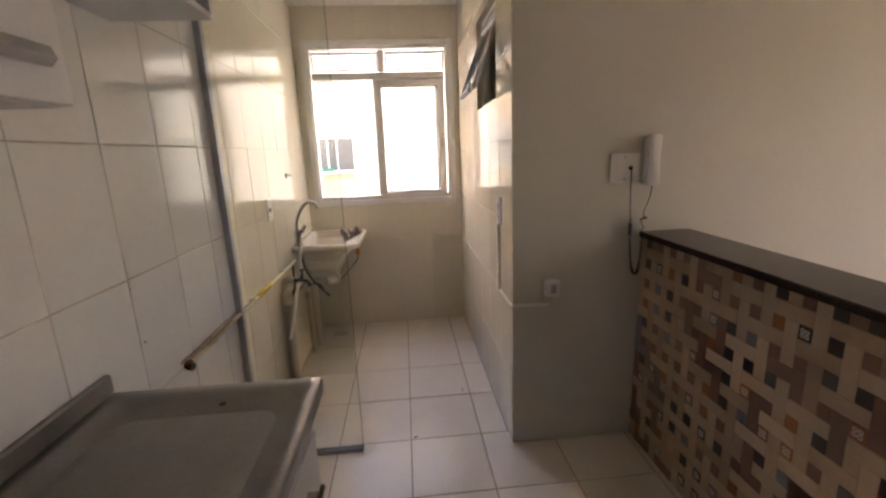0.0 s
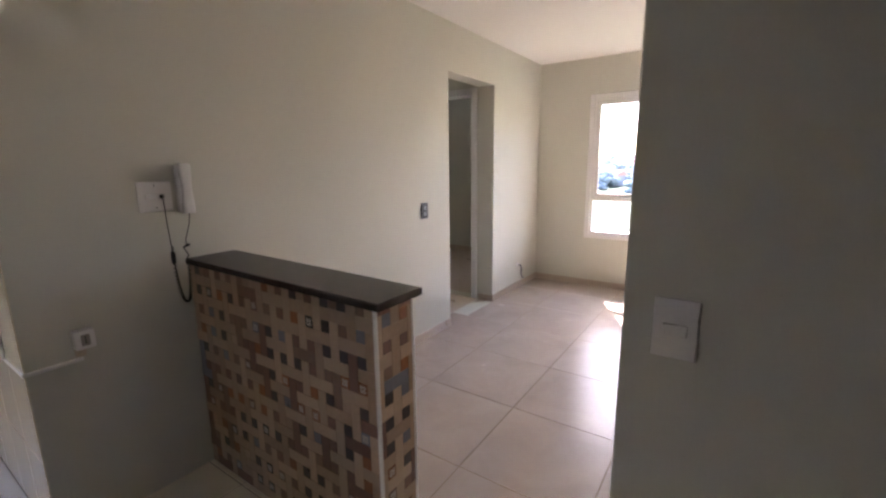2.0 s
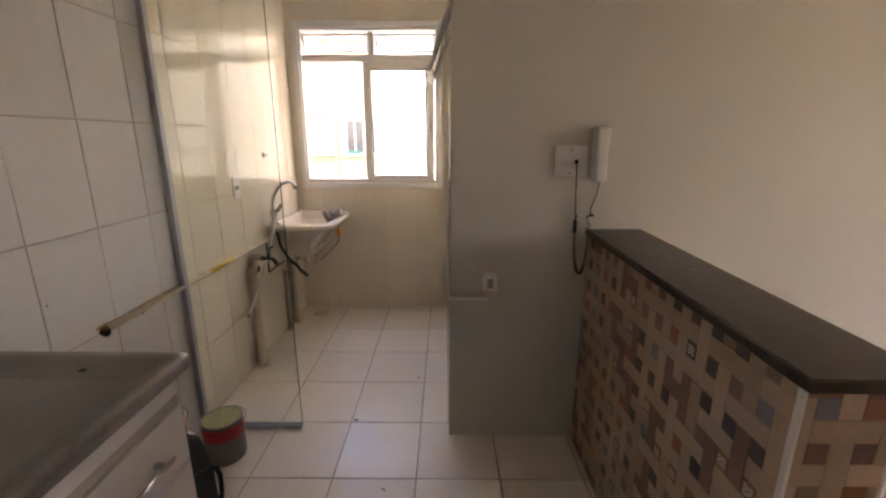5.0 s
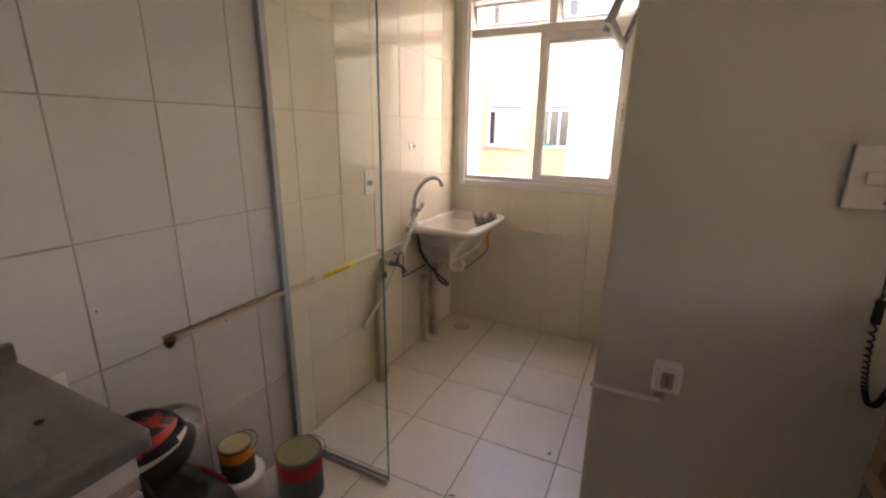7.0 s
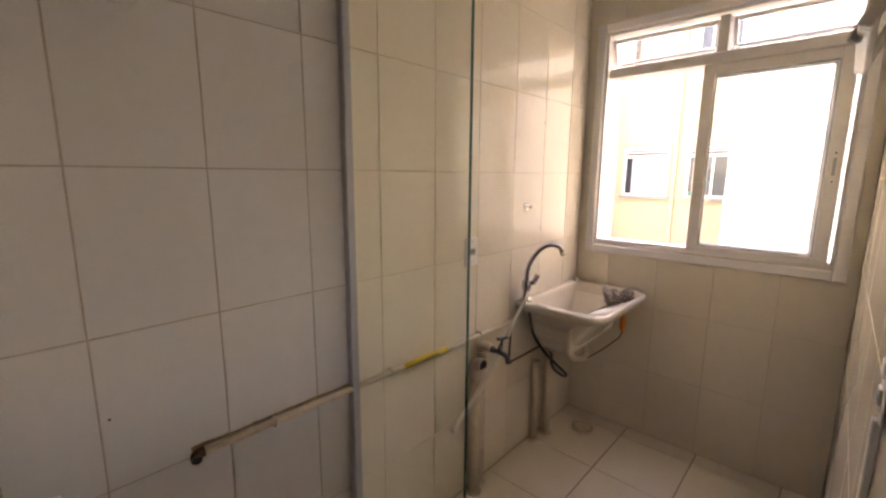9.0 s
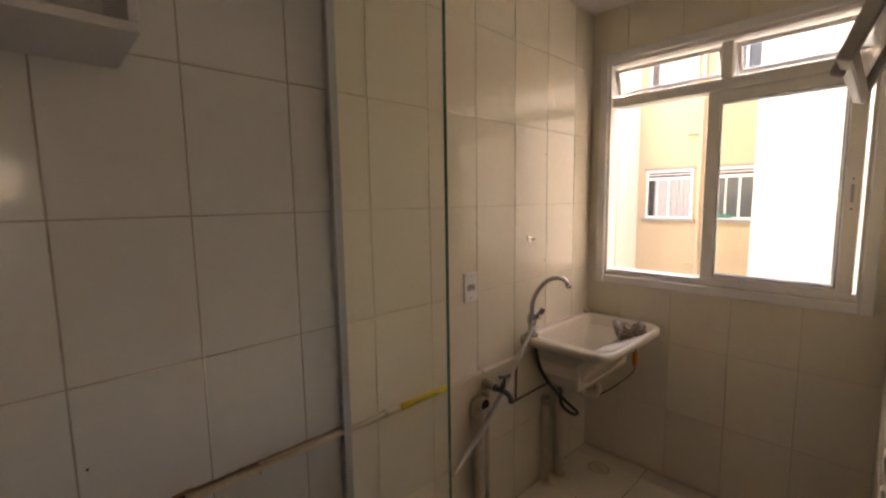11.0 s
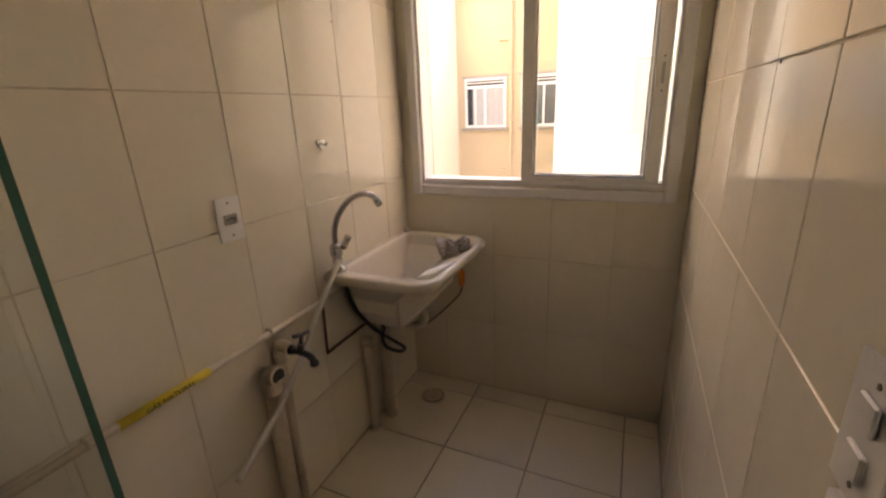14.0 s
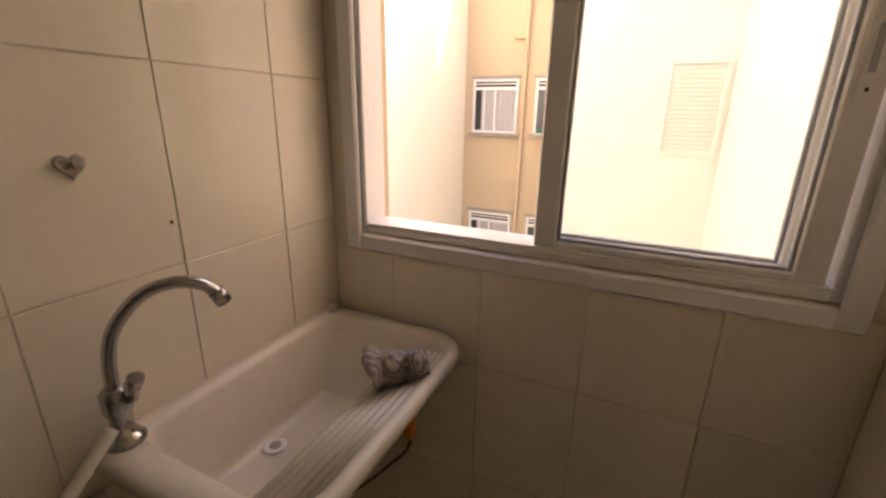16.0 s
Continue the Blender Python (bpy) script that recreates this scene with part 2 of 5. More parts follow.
# planes: u, v, and outwards
ON_LEFT = Matrix(((0, 0, 1, 0), (1, 0, 0, 0), (0, 1, 0, 0), (0, 0, 0, 1)))       # u = y, v = z, faces +x


def facing_minus_x(x):                                                             # u = -y, v = z
    return Matrix(((0, 0, -1, x), (-1, 0, 0, 0), (0, 1, 0, 0), (0, 0, 0, 1)))


def facing_minus_y(y):                                                             # u = x, v = z
    return Matrix(((1, 0, 0, 0), (0, 0, -1, y), (0, 1, 0, 0), (0, 0, 0, 1)))


def facing_up(z):
    return Matrix.Translation((0, 0, z))


def wall_boxes(along, a0, a1, b0, b1, z0, z1, holes=()):
    """A wall along x or y with openings cut through it. holes: (from, to, sill, head)."""
    rects = [(a0, a1, z0, z1)]
    for h in holes:
        rects = cut(rects, h)
    bm = bmesh.new()
    for u0, u1, v0, v1 in rects:
        box(bm, *((u0, u1, b0, b1) if along == "x" else (b0, b1, u0, u1)), v0, v1)
    bmesh.ops.remove_doubles(bm, verts=bm.verts, dist=0.0001)
    return bm


# ---- plan, in metres ----
X_RIGHT, Y_BACK, Y_MID, X_BAR, X_END = 1.193, 4.695, 3.05, 1.768, 5.768   # laundry side, laundry end, long wall, bar face, living end
Y_REAR, H_WET, H_LIV = -0.9, 2.415, 2.478
Y_SCREEN = 3.096                          # glass screen: white tiles before it, cream ones behind
WIN = (0.085, 1.117, 1.03, 2.15)          # laundry window opening: x, x, sill, head
VENT = (3.35, 3.86, 1.60, 2.06)         # bathroom vent opening: y, y, sill, head
LWIN = (1.30, 2.43, 0.60, 2.06)         # living window opening: y, y, sill, head
HALL = (3.86, 4.645, 0.0, 2.112)        # hall opening: x, x, floor, head
ROWS0, ROWP, COL0, COLP = 0.0085, 0.3525, 2.457, 0.2572

# ---- structure ----
wall_left = setting("wall_left", wall_boxes("y", Y_REAR, Y_SCREEN, -0.15, -0.0025, -0.15, 2.6), M_GROUT,
                    "kitchen wall clad in glossy white tiles with grey grout", "wall")
wall_laundry = setting("wall_laundry", wall_boxes("y", Y_SCREEN + 0.0005, Y_BACK + 0.14, -0.15, -0.0025, -0.15, 2.6), M_GROUT_PALE,
                       "laundry wall clad in glossy cream tiles", "wall")
wall_back = setting("wall_back", wall_boxes("x", -0.0025, 1.34, Y_BACK + 0.0025, Y_BACK + 0.14, -0.15, 2.6, [WIN]), M_GROUT_PALE,
                    "laundry end wall clad in cream tiles under a window", "wall")
wall_right = setting("wall_right", wall_boxes("y", Y_MID + 0.004, Y_BACK, X_RIGHT + 0.0025, X_RIGHT + 0.12, -0.15, 2.6, [VENT]), M_GROUT_PALE,
                     "laundry side wall clad in glossy cream tiles", "wall")
wall_middle = setting("wall_middle", wall_boxes("x", X_RIGHT + 0.004, X_END + 0.002, Y_MID, Y_MID + 0.165, -0.15, 2.6, [HALL]), M_WALL,
                      "long ivory painted wall with an open passage to the hall", "wall")
wall_window = setting("wall_window", wall_boxes("y", -1.6, Y_MID - 0.001, X_END, X_END + 0.15, -0.15, 2.6, [LWIN]), M_WALL,
                      "ivory painted living room wall with a tall window", "wall")
wall_switch = setting("wall_switch", boxes((1.765, 1.885, Y_REAR, 1.248, -0.15, 2.6), bevel=0.003), M_WALL,
                      "ivory painted wall end beside the living room passage", "wall")
setting("wall_rear", boxes((-0.15, 1.765, Y_REAR - 0.12, Y_REAR, -0.15, 2.6)), M_WALL, "plain ivory wall closing the kitchen", "wall")
setting("wall_living_rear", boxes((1.885, X_END, -1.72, -1.6, -0.15, 2.6)), M_WALL, "plain ivory wall closing the living room", "wall")
setting("wall_living_side", boxes((1.765, 1.884, -1.6, Y_REAR - 0.121, -0.15, 2.6)), M_WALL, "plain ivory wall of the living room", "wall")
setting("ceiling_kitchen", boxes((-0.15, 1.82, Y_REAR - 0.12, Y_MID - 0.002, H_WET, H_WET + 0.12),
                                 (-0.15, X_RIGHT + 0.002, Y_MID - 0.002, Y_BACK + 0.002, H_WET, H_WET + 0.12)), M_CEIL,
        "white painted ceiling of the kitchen and laundry", "ceiling")
setting("ceiling_living", boxes((1.821, X_END + 0.002, -1.72, Y_MID - 0.002, H_LIV, H_LIV + 0.12)), M_CEIL,
        "white painted living room ceiling", "ceiling")
# bathroom, hall and bedroom behind the long wall
setting("wall_bath", boxes((X_RIGHT + 0.121, 3.74, Y_BACK + 0.02, Y_BACK + 0.14, -0.15, 2.6), (3.62, 3.74, Y_MID + 0.166, Y_BACK + 0.02, -0.15, 2.6)),
        M_WALL, "plain light wall of the bathroom", "wall")
setting("wall_hall", wall_boxes("y", Y_MID + 0.166, 5.6, 4.655, 4.775, -0.15, 2.6, [(3.30, 4.06, 0.0, 2.05)]), M_WALL,
        "ivory hall wall with a doorway", "wall")
# High opening at x 6.8 is unseen, added so sun brightens the bedroom.
setting("wall_bedroom", boxes((3.74, 6.9, 5.6, 5.72, -0.15, 2.6), (6.8, 6.9, 3.75, 5.6, -0.15, 2.6), (6.8, 6.9, Y_MID + 0.166, 3.35, -0.15, 2.6),
                              (6.8, 6.9, 3.35, 3.75, -0.15, 1.85), (6.8, 6.9, 3.35, 3.75, 2.1, 2.6),
                              (5.92, 6.9, Y_MID + 0.02, Y_MID + 0.165, -0.15, 2.6)), M_WALL, "ivory bedroom wall with an added unseen opening for sunlight", "wall")
setting("ceiling_rooms", boxes((1.32, 6.9, Y_MID + 0.166, 5.72, 2.45, 2.6)), M_CEIL, "white ceiling of the hall and rooms", "ceiling")
setting("floor_rooms", boxes((1.32, 6.9, Y_MID - 0.0, 5.72, -0.15, -0.004)), M_SKIRT, "beige floor of the hall and rooms", "floor")

floor_wet = setting("floor_wet", boxes((-0.002, 1.86, Y_REAR, Y_BACK + 0.002, -0.15, -0.0025)), M_GROUT_FLOOR,
                    "white square ceramic floor tiles with grey grout", "floor")
floor_living = setting("floor_living", boxes((1.861, X_END, -1.6, Y_MID + 0.165, -0.15, -0.0025)), M_GROUT_FLOOR,
                       "polished beige veined porcelain floor tiles", "floor")

bm = bmesh.new()
for x0, x1 in ((1.99, HALL[0]), (HALL[1], X_END)):
    box(bm, x0, x1, Y_MID - 0.011, Y_MID - 0.0005, 0.001, 0.068, 0.002)
box(bm, HALL[1] - 0.011, HALL[1] - 0.0005, Y_MID - 0.011, Y_MID + 0.16, 0.001, 0.066, 0.002)
setting("baseboard", bm, M_SKIRT, "low beige tile skirting along the living room wall", "baseboard")
setting("baseboard_window", boxes((X_END - 0.011, X_END - 0.0005, -1.6, Y_MID - 0.012, 0.001, 0.068), bevel=0.002), M_SKIRT,
        "low beige tile skirting under the window", "baseboard")
setting("baseboard_bedroom", boxes((6.785, 6.799, 3.3, 5.6, 0.0, 0.07), bevel=0.002), M_SKIRT, "low beige skirting", "baseboard")


# ---- windows ----
def frame_bars(bm, axis, u0, u1, z0, z1, d0, d1, w, bevel=0.003):
    """Four bars round an opening; axis x: u along x, depth along y; axis y: the other way round."""
    for a, b, c, d in ((u0, u0 + w, z0, z1), (u1 - w, u1, z0, z1), (u0 + w, u1 - w, z0, z0 + w), (u0 + w, u1 - w, z1 - w, z1)):
        box(bm, *((a, b, d0, d1) if axis == "x" else (d0, d1, a, b)), c, d, bevel)
    return bm


def laundry_window():
    x0, x1, z0, z1 = WIN
    w = tagged(new("window_1"), "white aluminium sliding window with two tilted vents above", "window", kind="structure")
    part("window_trim", frame_bars(bmesh.new(), "x", x0 - 0.036, x1 + 0.036, z0 - 0.045, z1 + 0.04, Y_BACK - 0.014, Y_BACK + 0.003, 0.044, 0.005), M_WHITE_ALU, w)
    part("window_frame", frame_bars(bmesh.new(), "x", x0 + 0.002, x1 - 0.002, z0 + 0.002, z1 - 0.002, Y_BACK + 0.004, Y_BACK + 0.10, 0.018), M_WHITE_ALU, w)
    part("transom", boxes((x0 + 0.03, x1 - 0.03, Y_BACK + 0.002, Y_BACK + 0.09, 1.915, 1.965), bevel=0.004), M_WHITE_ALU, w)
    part("mullion", boxes((0.60, 0.645, Y_BACK + 0.004, Y_BACK + 0.08, 1.966, z1 - 0.03), bevel=0.004), M_WHITE_ALU, w)
    part("track", boxes((x0 + 0.021, x1 - 0.021, Y_BACK + 0.006, Y_BACK + 0.098, z0 + 0.0205, z0 + 0.028), bevel=0.002), M_WHITE_ALU, w)
    part("window_reveal", boxes((x0 + 0.0005, x0 + 0.006, Y_BACK + 0.101, Y_BACK + 0.139, z0 + 0.007, z1 - 0.007),
                                (x1 - 0.006, x1 - 0.0005, Y_BACK + 0.101, Y_BACK + 0.139, z0 + 0.007, z1 - 0.007),
                                (x0 + 0.0005, x1 - 0.0005, Y_BACK + 0.101, Y_BACK + 0.150, z0 + 0.0005, z0 + 0.006)), M_YELLOW, w, "yellow painted outer reveal")
    # both sliding sashes are pushed to one side, the other half stands open
    for xa, xb, d in ((0.556, 1.086, 0.012), (0.545, 1.074, 0.056)):
        sash = part("sash", boxes((xa, xa + 0.05, Y_BACK + d, Y_BACK + d + 0.03, z0 + 0.0285, 1.914), (xb - 0.05, xb, Y_BACK + d, Y_BACK + d + 0.03, z0 + 0.0285, 1.914),
                                  (xa + 0.05, xb - 0.05, Y_BACK + d, Y_BACK + d + 0.03, z0 + 0.0285, z0 + 0.044),
                                  (xa + 0.05, xb - 0.05, Y_BACK + d, Y_BACK + d + 0.03, 1.87, 1.914), bevel=0.003), M_WHITE_ALU, w)
        part("bead", frame_bars(bmesh.new(), "x", xa + 0.0502, xb - 0.0502, z0 + 0.0442, 1.8698, Y_BACK + d + 0.009, Y_BACK + d + 0.022, 0.007, 0.001), M_GREY_ALU, sash, "grey rubber bead")
        part("pane", boxes((xa + 0.052, xb - 0.052, Y_BACK + d + 0.013, Y_BACK + d + 0.017, z0 + 0.046, 1.868)), M_GLASS, sash)
        if d < 0.02:
            part("pull_plate", boxes((xb - 0.038, xb - 0.012, Y_BACK + 0.009, Y_BACK + 0.0118, 1.375, 1.52), bevel=0.001), M_WHITE_ALU, sash)
            part("pull_slot", boxes((xb - 0.030, xb - 0.020, Y_BACK + 0.0075, Y_BACK + 0.0088, 1.415, 1.485), bevel=0.0005), M_GREY_ALU, sash)
            for zz in (1.39, 1.505):
                part("screw", boxes((xb - 0.027, xb - 0.022, Y_BACK + 0.0078, Y_BACK + 0.0088, zz - 0.003, zz + 0.003)), M_DARK_GLASS, sash)
    for a, b in ((x0 + 0.022, 0.597), (0.648, x1 - 0.022)):
        bm = frame_bars(bmesh.new(), "x", a, b, -0.135, 0.0, -0.012, 0.012, 0.018, 0.003)
        vent = part("vent_sash", bm, M_WHITE_ALU, w)
        vent.matrix_basis = pose(0, Y_BACK + 0.05, z1 - 0.034, 24)
        pane = part("pane", boxes((a + 0.02, b - 0.02, -0.002, 0.002, -0.115, -0.02)), M_GLASS, vent)


laundry_window()


def living_window():
    y0, y1, z0, z1 = LWIN
    w = tagged(new("window_2"), "tall white aluminium window, two sliding panes over a fixed pane", "window", kind="structure")
    part("window_trim", frame_bars(bmesh.new(), "y", y0 - 0.045, y1 + 0.045, z0 - 0.045, z1 + 0.045, X_END - 0.014, X_END + 0.003, 0.052, 0.005), M_WHITE_ALU, w)
    part("window_frame", frame_bars(bmesh.new(), "y", y0 + 0.002, y1 - 0.002, z0 + 0.002, z1 - 0.002, X_END + 0.004, X_END + 0.10, 0.03), M_WHITE_ALU, w)
    part("transom", boxes((X_END + 0.002, X_END + 0.09, y0 + 0.032, y1 - 0.032, 0.975, 1.015), bevel=0.004), M_WHITE_ALU, w)
    ym = (y0 + y1) / 2
    for a, b, d in ((ym - 0.02, y1 - 0.033, 0.012), (y0 + 0.033, ym + 0.02, 0.052)):
        sash = part("sash", frame_bars(bmesh.new(), "y", a, b, 1.016, z1 - 0.032, X_END + d, X_END + d + 0.03, 0.04, 0.004), M_WHITE_ALU, w)
        part("pane", boxes((X_END + d + 0.013, X_END + d + 0.017, a + 0.038, b - 0.038, 1.054, z1 - 0.07)), M_GLASS, sash)
    part("pane", boxes((X_END + 0.045, X_END + 0.05, y0 + 0.03, y1 - 0.03, z0 + 0.03, 0.976)), M_GLASS, w)


living_window()


def vent_window():
    y0, y1, z0, z1 = VENT
    w = tagged(new("window_3"), "small bathroom vent window with its pane tilted open", "window", kind="structure")
    part("window_frame", frame_bars(bmesh.new(), "y", y0 + 0.001, y1 - 0.001, z0 + 0.001, z1 - 0.001, X_RIGHT + 0.03, X_RIGHT + 0.075, 0.022), M_WHITE_ALU, w)
    sash = part("sash", frame_bars(bmesh.new(), "y", y0 + 0.025, y1 - 0.025, -0.375, 0.0, -0.011, 0.011, 0.024), M_WHITE_ALU, w)
    sash.matrix_basis = pose(X_RIGHT + 0.035, 0, z1 - 0.055, 0, 21, 0)
    part("pane", boxes((-0.002, 0.002, y0 + 0.045, y1 - 0.045, -0.355, -0.02)), M_GLASS, sash)
    part("stay_arm", boxes((-0.02, 0.0, y0 + 0.10, y0 + 0.115, -0.385, -0.34), bevel=0.003), M_GREY_ALU, sash)


vent_window()

# doorway casing in the hall
casing = tagged(part("door_1", boxes((4.64, 4.79, 3.24, 3.302, 0.0, 2.11), (4.64, 4.79, 4.058, 4.12, 0.0, 2.11),
                                     (4.64, 4.79, 3.302, 4.058, 2.048, 2.11), bevel=0.004), M_WHITE_ALU),
                "white painted door casing of an open doorway", "door frame", kind="structure")

# ---- breakfast bar ----
half_wall = setting("half_wall", boxes((X_BAR + 0.006, 1.945, 1.938, Y_MID - 0.001, -0.1, 0.973)), M_GROUT,
                    "low bar wall clad in patchwork ceramic pieces", "half wall")
bm = boxes((0.0, 1.0, 1.893, Y_MID - 0.002, 0.974, 1.0))
for v in bm.verts:
    far = v.co.y > 2.5
    v.co.x = ((1.740, 1.952), (1.757, 1.988))[far][v.co.x > 0.5]
bmesh.ops.bevel(bm, geom=bm.edges[:], offset=0.005, segments=2, affect="EDGES", profile=0.5)
bar_top = tagged(part("bar_top", bm, M_GRANITE), "polished dark granite slab on the breakfast bar", "bar top")

# ---- outside ----
setting("ground", boxes((-400, 900, -600, 600, -10.2, -10.0)), M_GRASS, "green grass plain far below the flat", "ground")


def facade_window(x, z, y, curtained, cloth=False, w=0.97, h=1.06):
    """A white window of the far facade: vent row above, two sashes below, under a thin lintel."""
    o = part("window", frame_bars(bmesh.new(), "x", -w / 2, w / 2, 0, h, -0.03, 0.05, 0.05), M_WHITE_ALU, house)
    o.location = (x, y, z)
    part("transom", boxes((-w / 2 + 0.05, w / 2 - 0.05, -0.03, 0.04, h * 0.80, h * 0.80 + 0.06), (-0.02, 0.02, -0.028, 0.03, 0.05, h * 0.8),
                          (-0.25, -0.22, -0.028, 0.03, 0.05, h * 0.8)), M_WHITE_ALU, o)
    part("pane", boxes((-w / 2 + 0.04, w / 2 - 0.04, 0.01, 0.03, 0.04, h * 0.82)), M_DARK_GLASS if curtained else M_GREY_PANE, o)
    if curtained:
        bm = bmesh.new()
        folds = [(-0.30 + 0.74 * k / 72, -0.008 + 0.012 * math.sin(k * 0.9) + 0.005 * math.sin(k * 0.37)) for k in range(73)]
        low = [bm.verts.new((a, b, 0.055)) for a, b in folds]
        top = [bm.verts.new((a, b, h * 0.80)) for a, b in folds]
        for k in range(72):
            bm.faces.new((low[k], low[k + 1], top[k + 1], top[k])).smooth = True
        part("curtain", bm, M_CURTAIN, o, "pale pleated curtain")
    elif cloth:
        part("cloth", boxes((-w / 2 + 0.06, -0.10, -0.05, 0.0, 0.03, 0.11), bevel=0.01), M_TEAL, o, "teal cloth on the sill")
    part("pane", boxes((-w / 2 + 0.04, w / 2 - 0.04, 0.0, 0.02, h * 0.84, h - 0.04)), M_DARK_GLASS, o)
    part("slat", boxes((-w / 2 + 0.05, w / 2 - 0.05, -0.03, 0.02, h * 0.9, h * 0.92)), M_WHITE_ALU, o)
    part("sill", boxes((-w / 2 - 0.06, w / 2 + 0.06, -0.08, 0.0, -0.06, -0.005)), M_CONCRETE, o)
    part("lintel", boxes((-w / 2 - 0.05, w / 2 + 0.05, -0.03, 0.0, h + 0.002, h + 0.06)), M_CONCRETE, o)


M_CURTAIN = surface("pale_curtain", (0.50, 0.485, 0.475), 0.9, var=0.08, big=6, small=40)
M_GREY_PANE = surface("grey_window_pane", (0.10, 0.11, 0.115), 0.1, var=0.2)
M_TEAL = surface("teal_cloth", (0.03, 0.22, 0.17), 0.8, var=0.2, big=9, small=60)
house = thing("apartment_block", "yellow and cream apartment block round a light well", "building")
part("wall", boxes((-5.0, 3.5, 12.7, 13.0, -10, 5.2)), M_YELLOW, house, "yellow painted wall")
part("wall", boxes((-3.2, -2.92, 6.0, 12.7, -10, 5.2)), M_CREAM, house, "cream painted side wall")
part("wall", boxes((-0.215, 1.555, 10.0, 12.7, -10, 6.0)), M_CREAM, house, "cream painted wall")
part("wall", boxes((1.556, 1.8, 4.84, 12.7, -10, 3.6)), M_CREAM, house, "cream painted wing wall")
part("wall", boxes((1.81, 6.9, 5.73, 5.9, -10, 3.4)), M_YELLOW, house, "yellow painted wall")
part("pipe", tube(bmesh.new(), [(-1.64, 12.64, -10), (-1.64, 12.64, 5.1)], 0.035), M_YELLOW, house, "yellow painted drain pipe")
for k in (-2, -1, 0, 1):
    facade_window(-2.24, 0.97 + 2.77 * k, 12.68, True)
    facade_window(-0.92, 0.97 + 2.77 * k, 12.68, False, k == 0)
    part("bracket", boxes((-1.90, -1.60, 12.62, 12.7, 2.75 + 2.77 * k, 2.79 + 2.77 * k), bevel=0.005), M_YELLOW, house)
for k in (-1, 0):
    sh = part("window", frame_bars(bmesh.new(), "x", 0.86, 1.495, 0.89 + 2.77 * k, 1.99 + 2.77 * k, 9.96, 10.0, 0.04), M_CREAM, house, "cream louvred shutter")
    for j in range(20):
        z = 0.94 + 2.77 * k + j * 0.051
        s = part("slat", boxes((0.90, 1.455, -0.004, 0.004, -0.022, 0.022)), M_CREAM, sh)
        s.matrix_basis = pose(0, 9.985, z + 0.01, 18)

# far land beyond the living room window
# Distance haze is put into the foliage colour, a pale grey blue.
M_FAR_WOOD = surface("haze_tinted_foliage", (0.21, 0.245, 0.265), 0.95, var=0.25, big=0.1, small=1.5, bump=0.4)
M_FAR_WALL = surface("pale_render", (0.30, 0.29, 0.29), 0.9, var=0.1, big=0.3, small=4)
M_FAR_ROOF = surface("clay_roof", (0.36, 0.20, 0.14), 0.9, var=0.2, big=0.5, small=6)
random.seed(5)


def crowns(count, clumps):
    """Many ragged leaf clumps on the far slope, as one mesh."""
    seedling = bmesh.new()
    bmesh.ops.create_icosphere(seedling, subdivisions=1, radius=1.0)
    co = np.array([v.co[:] for v in seedling.verts])
    tri = np.array([[v.index for v in f.verts] for f in seedling.faces])
    seedling.free()
    rng = np.random.default_rng(5)
    verts, faces = [], []
    for k in range(count):
        dist = rng.uniform(140, 470)
        a = rng.uniform(-0.32, 0.42)
        base = -10 + max(0, dist - 122) * 0.034
        x, y = 6 + dist * math.cos(a), 1.5 + dist * math.sin(a)
        size = rng.uniform(0.7, 1.35)
        for j in range(clumps):
            r = rng.uniform(0.5, 1.15) * size * (1 + dist / 500)
            th, up = rng.uniform(0, 6.28), rng.uniform(0.3, 5.0) * size
            out = 2.6 * size * rng.uniform(0, 1) * (1.1 - abs(up / size - 2.6) / 3)
            c = np.array((x + out * math.cos(th), y + out * math.sin(th) * 1.3, base + up))
            faces.extend((tri + len(verts) * len(co)).tolist())
            verts.append(co * rng.uniform(0.65, 1.35, (len(co), 1)) * r * (1, 1, 0.75) + c)
    me = bpy.data.meshes.new("far_woods")
    me.from_pydata(np.concatenate(verts).tolist(), [], faces)
    return me


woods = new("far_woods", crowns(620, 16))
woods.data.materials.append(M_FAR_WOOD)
tagged(woods, "far slope trees with haze put into their grey blue colour", "trees", kind="stuff")
bm = bmesh.new()
v = [bm.verts.new(p) for p in ((120, -600, -10), (120, 600, -10), (520, 600, 3.6), (520, -600, 3.6), (900, 600, -10), (900, -600, -10))]
bm.faces.new((v[0], v[1], v[2], v[3]))
bm.faces.new((v[3], v[2], v[4], v[5]))
setting("hillside", bm, M_GRASS, "low green hill on the horizon", "hill")
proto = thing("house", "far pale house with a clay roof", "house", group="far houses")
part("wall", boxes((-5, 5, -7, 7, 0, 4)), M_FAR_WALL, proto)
bm = bmesh.new()
pr = [bm.verts.new(p) for p in ((-5.6, -7.5, 4), (5.6, -7.5, 4), (5.6, 7.5, 4), (-5.6, 7.5, 4), (0, -7.5, 6.2), (0, 7.5, 6.2))]
for f in ((0, 1, 4), (2, 3, 5), (1, 2, 5, 4), (3, 0, 4, 5), (0, 3, 2, 1)):
    bm.faces.new([pr[i] for i in f])
part("roof", bm, M_FAR_ROOF, proto)
for j in (-4, 0, 4):
    part("window", boxes((-5.05, -4.98, j - 0.7, j + 0.7, 1.3, 2.6)), M_DARK_GLASS, proto)
proto.matrix_basis = pose(165, 24, -8.4, 0, 0, 10)
